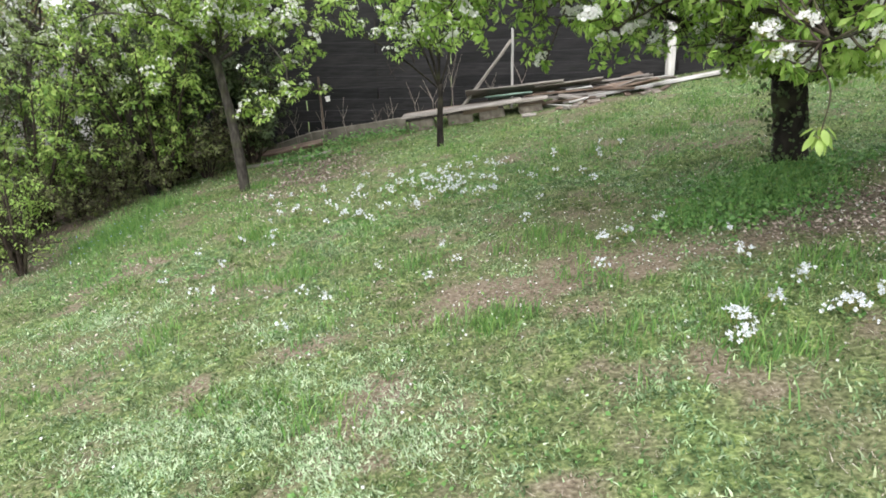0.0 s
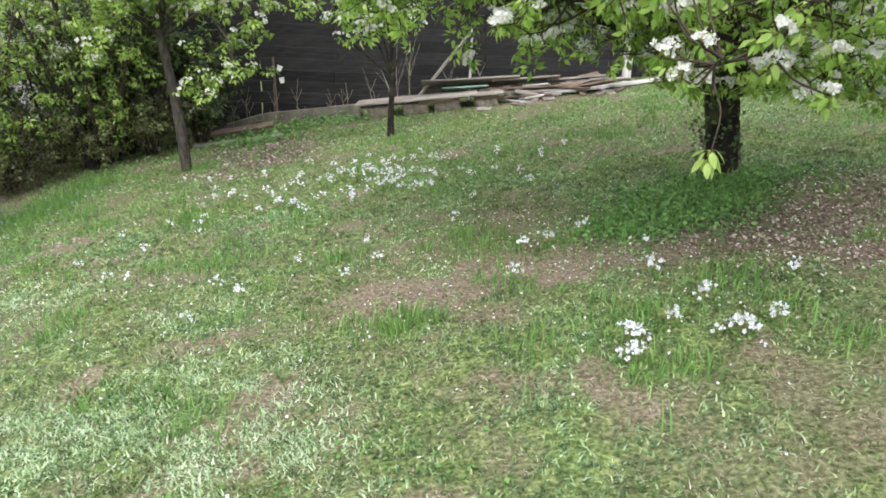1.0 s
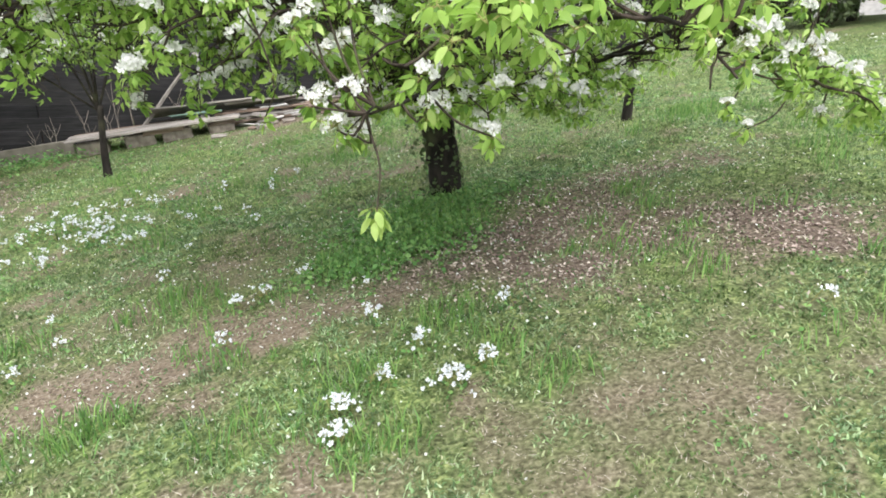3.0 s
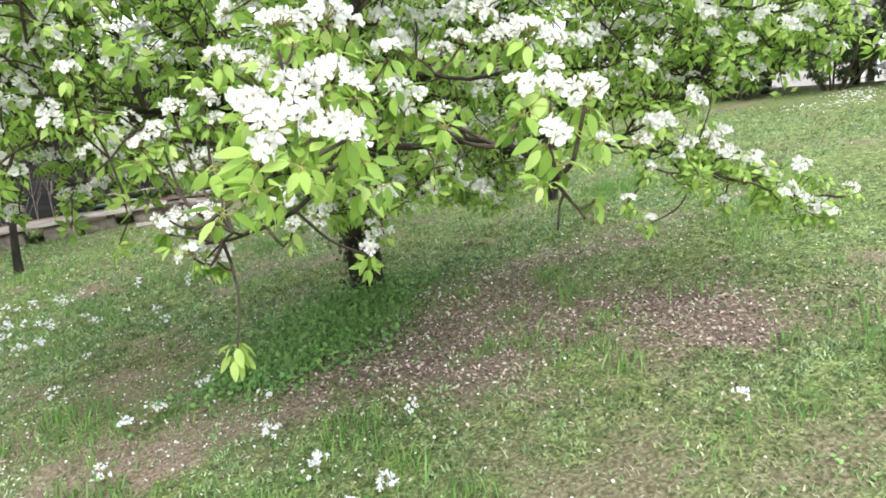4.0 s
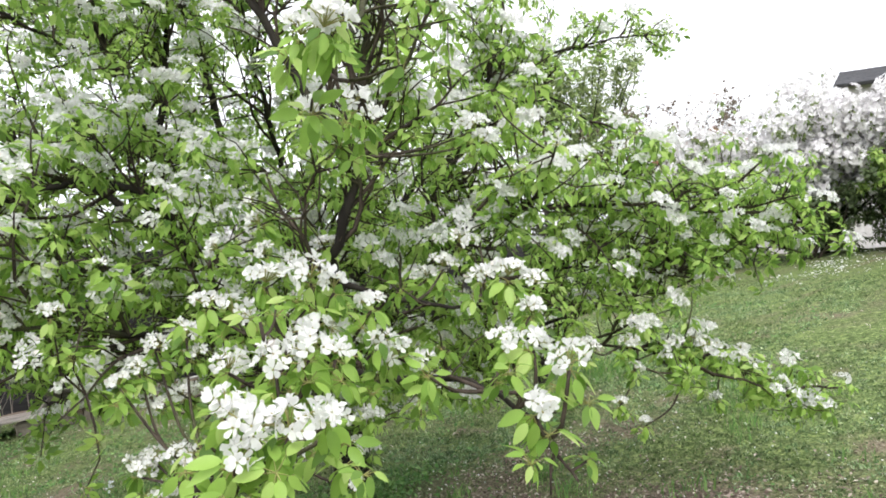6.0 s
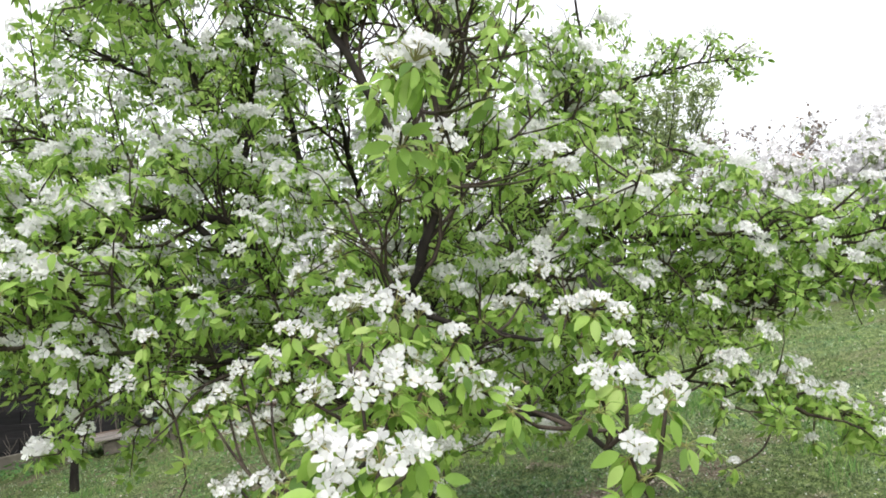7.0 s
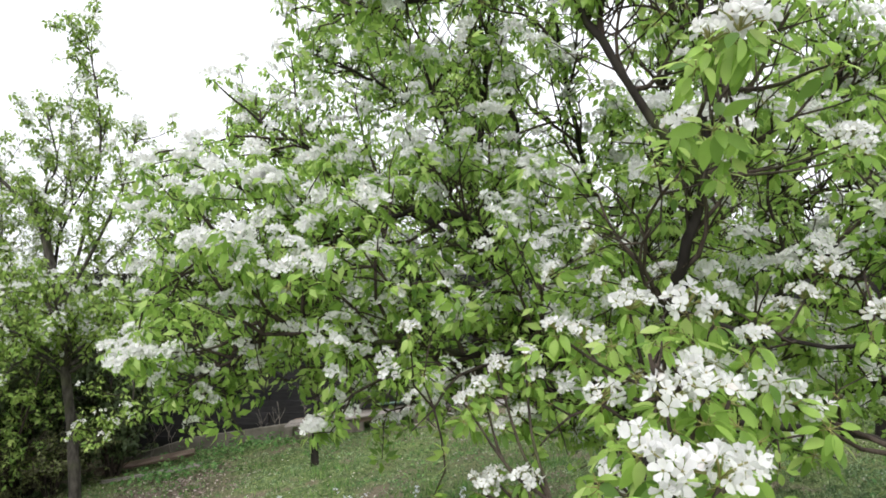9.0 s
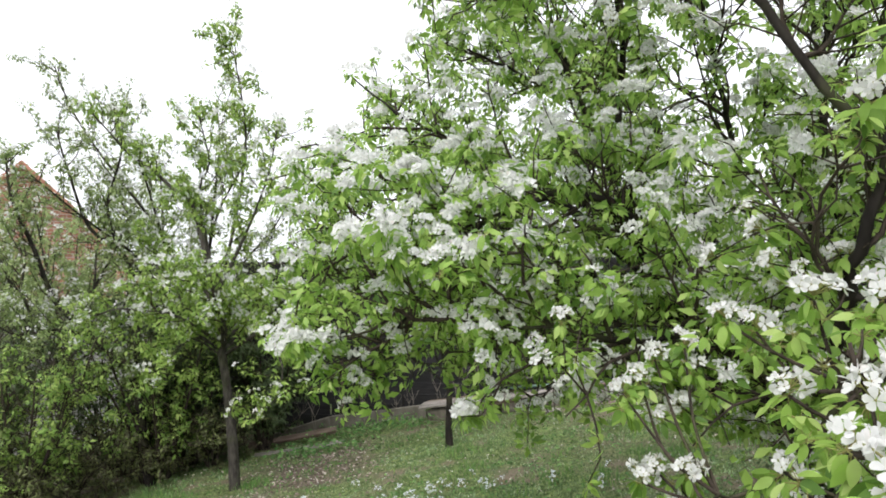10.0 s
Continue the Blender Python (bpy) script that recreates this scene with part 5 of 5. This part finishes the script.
far_tree("blossom_tree", (11.9, 7.7), 2.2, 1.35, 51, GREY_LEAF, "far tree covered in white blossom behind the lawn", 1.0, subs=8)
far_tree("blossom_tree", (12.7, 6.6), 2.2, 1.35, 52, GREY_LEAF, "far tree covered in white blossom behind the lawn", 1.0, subs=8)
far_tree("blossom_tree", (11.2, 8.8), 2.3, 1.2, 53, GREY_LEAF, "far twiggy tree with thin white blossom", 0.7, thin=0.4)
far_tree("blossom_tree", (13.6, 5.2), 1.9, 1.35, 54, GREY_LEAF, "far tree covered in white blossom behind the lawn", 1.0)
far_tree("blossom_tree", (10.5, 9.9), 2.0, 1.3, 62, GREY_LEAF, "low far twiggy tree with thin white blossom", 0.5, thin=0.45)
far_tree("poplar", (14.2, 16.5), 6.6, 0.35, 55, GREY_LEAF, "far narrow tree with thin upright branches", 0.0, 0.12, tilt=0.6, thin=0.4)
far_tree("poplar", (13.2, 16.8), 5.9, 0.35, 56, GREY_LEAF, "far narrow tree with thin upright branches", 0.0, 0.12, tilt=0.6, thin=0.4)
far_tree("copper_tree", (14.9, 14.0), 4.2, 1.0, 57, RED_LEAF, "far dark reddish small tree", 0.0, 0.09, thin=0.3)
far_tree("hedge_tree", (7.5, 13.5), 3.0, 1.2, 58, GREY_LEAF, "thin grey-green tree behind the dark fence", 0.5, 0.1, thin=0.3)
far_tree("hedge_tree", (3.5, 14.0), 3.4, 1.2, 59, GREY_LEAF, "thin grey-green tree behind the dark fence", 0.7, 0.1, thin=0.3)
far_tree("hedge_tree", (-0.5, 14.5), 3.2, 1.2, 60, GREY_LEAF, "thin grey-green tree behind the dark fence", 0.3, 0.1, thin=0.3)
far_tree("hedge_tree", (-9.0, 13.5), 4.2, 1.0, 61, GREY_LEAF, "thin grey-green tree behind the dark fence", 0.0, 0.1, thin=0.4)

for k, (hx, hy) in enumerate([(10.6, 8.9), (11.3, 7.6), (12.0, 6.2), (12.5, 4.6), (12.8, 3.0), (12.9, 1.4), (9.9, 10.2), (9.2, 11.0), (8.5, 11.7), (7.7, 12.2)]):
    rngh = np.random.default_rng(70 + k)
    lim = []
    for q in range(9):
        a = 6.28 * q / 9
        o = np.array([math.cos(a), math.sin(a), 0]) * 0.7
        lim.append(([o * 0.2, o * 0.7 + [0, 0, 0.5], o + [0, 0, 0.95 + 0.25 * rngh.random()]], 0.02, 0.008))
    grow("hedge", (hx, hy, z_at(hx, hy) - 0.05), None, lim, "dark clipped hedge at the end of the lawn", HEDGE_LEAF, TWIG, 70 + k, 0.5, 5, 5, 0.09, lift=0.2, group="end hedge", category="hedge")


shrub((11.9, 5.75), 0.8, 1.7, 81, SHRUB_LEAF, "rounded green shrub at the end of the lawn", leaf=0.1, thin=0.0)
shrub((12.0, 4.3), 0.9, 1.8, 82, SHRUB_LEAF, "rounded green shrub at the end of the lawn", leaf=0.1, thin=0.0)


def box_mesh(name, size, mat, shift=(0, 0, 0)):
    bm = bmesh.new()
    bmesh.ops.create_cube(bm, size=1.0)
    for v in bm.verts:
        v.co = Vector((v.co.x * size[0] + shift[0], v.co.y * size[1] + shift[1], v.co.z * size[2] + shift[2]))
    bmesh.ops.bevel(bm, geom=list(bm.edges), offset=0.02, segments=1, affect="EDGES")
    me = bpy.data.meshes.new(name)
    bm.to_mesh(me)
    bm.free()
    me.materials.append(mat)
    return me


def gable_house(name, at, turn, w, d, wall_h, roof_h, wall_mat, roof_mat, label):
    h = empty(name, at, label, "house", "houses beyond the garden")
    h.rotation_euler = (0, 0, radians(turn))
    bm = bmesh.new()
    prof = [(-w / 2, 0), (w / 2, 0), (w / 2, wall_h), (0, wall_h + roof_h), (-w / 2, wall_h)]
    a = [bm.verts.new((x, -d / 2, z)) for x, z in prof]
    b = [bm.verts.new((x, d / 2, z)) for x, z in prof]
    bm.faces.new(a)
    bm.faces.new(b[::-1])
    for k in range(5):
        bm.faces.new((a[k], b[k], b[(k + 1) % 5], a[(k + 1) % 5]))
    bmesh.ops.recalc_face_normals(bm, faces=bm.faces)
    me = bpy.data.meshes.new("wall")
    bm.to_mesh(me)
    bm.free()
    me.materials.append(wall_mat)
    part("wall", me, h)
    for s in (-1, 1):
        L = math.hypot(w / 2, roof_h) + 0.45
        ang = math.atan2(roof_h, w / 2)
        r = part("roof", box_mesh("roof", (L, d + 0.7, 0.16), roof_mat), h)
        r.matrix_local = Matrix.Translation((s * (w / 4 + 0.12), 0, wall_h + roof_h / 2 + 0.0)) @ Matrix.Rotation(s * ang, 4, "Y")
    for x in (-w / 4, w / 4):
        win = part("window", box_mesh("window", (1.0, 0.1, 1.2), LABEL), h)
        win.location = (x, -d / 2 - 0.03, wall_h * 0.62)
        part("pane", box_mesh("pane", (0.84, 0.06, 1.04), GLASS), win).location = (0, -0.04, 0)
    return h


gable_house("brick_house", (-23.4, 30.1, -1.5), 44, 9.5, 8.0, 3.2, 4.6, BRICK, ROOF_TILE, "red brick house with a gable beyond the garden")
gable_house("red_roofed_house", (29.5, 24.0, 1.0), -60, 9.0, 9.0, 3.8, 2.2, RENDER_WALL, ROOF_TILE, "far house with a faded red tiled roof")
gable_house("grey_house", (34.0, 16.2, 1.5), 29.4, 8.0, 8.0, 6.9, 1.3, RENDER_WALL, DARK_ROOF, "far house with a dark overhanging eave")



def shed():
    z = z_at(-9.6, 13.0)
    s = empty("shed", (-9.6, 13.0, z), "pale grey plastered outbuilding beyond the shrubs", "shed")
    s.rotation_euler = (0, 0, radians(12))
    part("wall", box_mesh("wall", (4.2, 3.0, 2.6), RENDER_WALL, (0, 0, 1.2)), s)
    part("roof", box_mesh("roof", (4.6, 3.4, 0.14), RENDER_WALL, (0, 0, 2.57)), s)


shed()

# ---- flowers, tufts and litter on the lawn ----
CLUMPS = [(1.03, 3.74), (0.89, 3.71), (0.53, 4.45), (1.27, 3.88), (1.45, 3.12), (1.34, 2.53), (1.56, 2.74), (1.56, 2.38), (1.15, 2.43), (1.10, 2.27), (0.80, 3.3), (-0.13, 3.63),
          (0.02, 3.89), (-0.05, 4.23), (-0.46, 3.98), (-1.51, 5.43), (-1.4, 4.97), (-0.94, 3.28), (-0.74, 3.59), (-0.93, 3.78), (-1.79, 4.21), (-1.6, 4.11), (-1.76, 5.35), (-1.76, 4.8),
          (-2.09, 5.21), (0.94, 5.66), (1.17, 5.27), (1.67, 6.36), (0.69, 4.88), (0.64, 5.83), (1.73, 2.45), (-0.93, 5.61), (-1.32, 5.98), (-1.13, 6.1), (2.96, 2.01), (2.01, 2.84), (1.53, 3.46)]


def ground_flowers():
    blooms, bases = [], []
    for k in range(4):
        r = np.random.default_rng(400 + k)
        s = Soup()
        fv, ft, fm = flower_shape(True, r)
        s.add(fv * [0.0112, 0.0112, 0.016], ft, fm)
        s.add(*tube([(0, 0, 0.001), (0.003, 0.002, -0.03), (0, 0, -0.07)], [0.0012], 3), 2)
        blooms.append(s.mesh("flower", [WEED, LAWN_PETAL, STEM]))
    lv, lt = leaf_shape(False, 0.8, 0.2)
    for k in range(4):
        r = np.random.default_rng(420 + k)
        s = Soup()
        for q in range(16):
            m = rot_to((r.normal(0, 0.7), r.normal(0, 0.7), 1), r.uniform(0, 6.28), r.uniform(0.015, 0.03), (r.normal(0, 0.035), r.normal(0, 0.035), r.uniform(0.0, 0.03)))
            s.add(lv @ m[:3, :3].T + m[:3, 3], lt, 0)
        bases.append(s.mesh("leaf_tuft", [WEED, PETAL, STEM]))
    rng = np.random.default_rng(9)
    where = [(x, y, 4 + k % 4) for k, (x, y) in enumerate(CLUMPS)]
    where += [(rng.normal(-0.25, 0.7), rng.normal(6.1, 0.55), rng.integers(4, 9)) for k in range(95)]
    for k, (x, y, n) in enumerate(where):
        n = {4: 14, 5: 14, 6: 16, 7: 34, 8: 26, 9: 24, 0: 14, 1: 12, 10: 14, 30: 16}.get(k, n + 1)
        wide = 0.009 + 0.0026 * n ** 0.62
        ob = new("flower_clump")
        part("leaf_tuft", bases[k % 4], ob, kind="stuff")
        ob.matrix_world = pose(x, y, z_at(x, y) + 0.003, 0, 0, rng.uniform(-60, 60))
        tagged(ob, "dense rounded clump of small white flowers in the lawn" if n > 8 else "few small white flowers growing in the lawn", "flower", "white flower clumps")
        for q in range(n):
            p = np.array([rng.normal(0, wide), rng.normal(0, wide), 0])
            p[2] = 0.085 - 8.0 * (p[0] ** 2 + p[1] ** 2) + rng.uniform(-0.022, 0.02)
            fl = part("flower", blooms[(k + q) % 4], ob)
            m = rot_to((p[0] * 14 + rng.normal(0, 0.6), p[1] * 14 - 0.5 + rng.normal(0, 0.6), 1), rng.uniform(0, 6.28), rng.uniform(0.75, 1.2), (p[0], p[1], max(0.035, p[2])))
            fl.matrix_local = Matrix(m.tolist())


ground_flowers()


def blades(count, region, hmin, hmax, width, seed, density, mat, name, label, segs=1, lean=0.5):
    rng = np.random.default_rng(seed)
    x = rng.uniform(region[0], region[1], count)
    y = rng.uniform(region[2], region[3], count)
    ok = rng.random(count) < density(x, y)
    x, y = x[ok], y[ok]
    n = len(x)
    z = height(x, y)
    a, h = rng.uniform(0, 6.283, n), rng.uniform(hmin, hmax, n)
    w = width * rng.uniform(0.7, 1.3, n)
    la = rng.uniform(0, 6.283, n)
    le = h * lean * rng.uniform(0.2, 1.4, n)
    dx, dy = np.cos(a) * w / 2, np.sin(a) * w / 2
    lx, ly = np.cos(la) * le, np.sin(la) * le
    s = Soup()
    if segs == 1:
        v = np.stack([np.stack([x - dx, y - dy, z - 0.004], -1), np.stack([x + dx, y + dy, z - 0.004], -1), np.stack([x + lx, y + ly, z + h], -1)], 1)
        s.add(v.reshape(-1, 3), np.arange(3 * n).reshape(-1, 3))
    else:
        v = np.stack([np.stack([x - dx, y - dy, z - 0.004], -1), np.stack([x + dx, y + dy, z - 0.004], -1),
                      np.stack([x - 0.8 * dx + 0.35 * lx, y - 0.8 * dy + 0.35 * ly, z + 0.6 * h], -1), np.stack([x + 0.8 * dx + 0.35 * lx, y + 0.8 * dy + 0.35 * ly, z + 0.6 * h], -1),
                      np.stack([x + lx, y + ly, z + h * 0.95], -1)], 1)
        t = np.array([(0, 1, 3), (0, 3, 2), (2, 3, 4)])[None] + 5 * np.arange(n)[:, None, None]
        s.add(v.reshape(-1, 3), t.reshape(-1, 3))
    return tagged(new(name, s.mesh(name, [mat])), label, "grass", kind="stuff")


def moss_at(x, y):
    m = 1.2 * blob(x, y, -0.32, 2.0, 0.34, 0.42, 0.3) + 0.9 * blob(x, y, -0.75, 2.6, 0.5, 0.3, 0.5) + 0.9 * blob(x, y, -1.35, 2.3, 0.5, 0.35, 0.3) + 0.7 * blob(x, y, -1.1, 3.4, 0.35, 0.2, 0.3) + 0.5 * blob(x, y, -2.3, 4.1, 0.4, 0.4)
    return m * np.clip(3.0 * (fbm(x, y, 7, 77) - 0.33), 0, 1)


def lawn_density(x, y):
    d = np.hypot(x - 0.7, y - 0.3)
    near = np.clip((3.2 / np.maximum(d, 1.0)) ** 1.3, 0, 1)
    clump = np.clip(2.4 * (fbm(x, y, 16, 51) - 0.3), 0.08, 1)
    near = near * np.clip((y - 0.5) / 0.8, 0, 1)
    return near * clump * (0.12 + 0.88 * green_at(x, y)) * np.clip(1 - 0.8 * litter_at(x, y), 0.05, 1)


blades(520000, (-4.5, 6.5, 0.6, 5.5), 0.007, 0.021, 0.0082, 1, lawn_density, GRASS, "grass", "short patchy lawn grass with pale and dry blades", 2, 1.7)
blades(500000, (-5.0, 9.5, 4.5, 11.0), 0.01, 0.032, 0.012, 2, lambda x, y: 1.7 * lawn_density(x, y), GRASS, "grass", "short patchy lawn grass with pale and dry blades", 1, 1.4)

blades(90000, (-4.0, 6.0, 1.2, 6.5), 0.003, 0.012, 0.004, 21, lambda x, y: np.clip(1.15 - green_at(x, y), 0, 1) * np.clip(3.5 / np.hypot(x - 0.7, y - 0.3), 0, 1), STRAW, "dry_thatch", "dead straw-coloured grass lying on bare soil", 1, 4.0)

blades(190000, (-3.0, 0.8, 1.2, 4.6), 0.006, 0.020, 0.011, 23, lambda x, y: np.clip(moss_at(x, y), 0, 1), MOSS, "moss", "pale bluish-green moss patches in the lawn", 1, 1.6)

TUFTS = [(0.81, 3.18, 0.10), (1.26, 2.65, 0.22), (-1.09, 4.27, 0.20), (-0.22, 4.12, 0.22), (0.19, 2.93, 0.14), (1.75, 2.95, 0.2), (0.45, 5.3, 0.12), (1.2, 2.2, 0.2), (0.6, 4.2, 0.15), (2.6, 3.2, 0.08), (3.4, 3.9, 0.15), (-2.3, 8.0, 0.25), (-3.72, 6.6, 0.3), (-3.68, 7.2, 0.36), (-3.5, 7.9, 0.3), (2.3, 4.5, 0.3), (-0.7, 3.3, 0.1), (5.2, 5.4, 0.4), (2.9, 3.5, 0.1)]


def tuft_density(x, y):
    d = np.zeros_like(x)
    for cx, cy, r in TUFTS:
        d = np.maximum(d, blob(x, y, cx, cy, r, r * 0.8))
    return np.clip(d * d * 1.2, 0, 1) + np.clip(fbm(x, y, 2.7, 91) - 0.63, 0, 1) * 3 + 0.6 * lush_at(x, y) ** 2


blades(260000, (-4.2, 5.8, 1.8, 8.9), 0.035, 0.115, 0.006, 3, lambda x, y: 0.7 * tuft_density(x, y), TUFT, "grass_tufts", "taller dark green grass tufts in the lawn", 2, 0.6)


def scatter_leaves(name, label, count, region, density, size, mat, seed, wide, flat, category, lift=0.0):
    rng = np.random.default_rng(seed)
    x, y = rng.uniform(region[0], region[1], count), rng.uniform(region[2], region[3], count)
    ok = rng.random(count) < density(x, y)
    x, y = x[ok], y[ok]
    z = height(x, y) + 0.004 + lift * rng.random(len(x))
    lv, lt = leaf_shape(False, wide, 0.15)
    s = Soup()
    n = len(x)
    way = np.stack([rng.normal(0, flat, n), rng.normal(0, flat, n), np.ones(n)], -1)
    s.many((lv, lt, 0), rots(way, rng.uniform(0, 6.28, n), rng.uniform(*size, n), np.stack([x, y, z], -1)))
    tagged(new(name, s.mesh(name, [mat])), label, category, kind="stuff")


def petal_density(x, y):
    return np.clip(0.10 + 0.9 * blob(x, y, 1.6, 3.6, 2.2, 1.5), 0, 1) * (0.3 + fbm(x, y, 3, 61)) * np.clip((y - 1.4) / 2.0, 0.05, 1)


scatter_leaves("fallen_petals", "white petals fallen on the lawn", 13000, (-2.5, 6.0, 1.6, 9.0), petal_density, (0.010, 0.019), PETAL, 4, 0.9, 0.5, "petals", 0.02)
scatter_leaves("fallen_petals", "white petals under the far blossom trees", 4000, (7.5, 11.8, 4.8, 8.0), lambda x, y: blob(x, y, 10.3, 6.6, 0.9, 0.6) * np.clip(3 * fbm(x, y, 1.6, 66) - 0.8, 0.05, 1), (0.02, 0.045), PETAL, 14, 0.9, 0.5, "petals", 0.02)
scatter_leaves("leaf_litter", "brown dead leaves lying under the pear tree", 30000, (1.2, 5.2, 2.0, 5.2), lambda x, y: np.clip(litter_at(x, y) * 1.1, 0, 1) ** 1.3, (0.014, 0.034), LITTER, 5, 0.5, 0.5, "dead leaves", 0.015)
scatter_leaves("leaf_litter", "brown dead leaves by the old planks", 6000, (-3.2, -0.6, 6.6, 9.8), lambda x, y: 1.0 * litter_at(x, y), (0.03, 0.06), LITTER, 6, 0.5, 0.5, "dead leaves", 0.015)
scatter_leaves("ground_cover", "dark green low leafy plants round the trunk", 16000, (1.0, 3.6, 3.2, 5.4), lambda x, y: np.clip(lush_at(x, y) * 1.2, 0, 1) ** 1.3, (0.02, 0.045), WEED, 7, 0.8, 0.6, "ground cover", 0.05)
scatter_leaves("ground_cover", "low green weeds in the lawn", 26000, (-3.5, 4.5, 1.2, 6.0), lambda x, y: 0.5 * np.clip(fbm(x, y, 2.4, 71) - 0.45, 0, 1) * 4, (0.012, 0.028), WEED, 8, 0.7, 0.5, "ground cover", 0.015)
scatter_leaves("blue_flowers", "tiny blue flowers in the long grass", 500, (-4.0, -2.6, 5.8, 7.6), lambda x, y: 0.5 * lush_at(x, y), (0.012, 0.02), BLUE, 9, 0.9, 0.6, "flower", 0.12)
scatter_leaves("ground_cover", "low green weeds in the lawn", 30000, (-4.5, 8.0, 4.5, 10.6), lambda x, y: 0.55 * np.clip(fbm(x, y, 2.0, 72) - 0.42, 0, 1) * 4, (0.02, 0.05), WEED, 18, 0.6, 0.6, "ground cover", 0.02)
scatter_leaves("ground_cover", "pale dry weed leaves in the lawn", 22000, (-4.5, 8.0, 3.5, 10.6), lambda x, y: 0.4 * np.clip(fbm(x, y, 2.6, 73) - 0.42, 0, 1) * 4, (0.02, 0.045), STRAW, 19, 0.4, 0.5, "ground cover", 0.01)
scatter_leaves("ground_cover", "green weeds along the edging", 6000, (-3.2, 0.2, 8.8, 10.6), lambda x, y: 0.8 * blob(x, y, -1.3, 10.1, 0.9, 0.35) + 0.9 * blob(x, y, -1.9, 9.2, 0.5, 0.3), (0.03, 0.07), WEED, 20, 0.6, 0.7, "ground cover", 0.12)
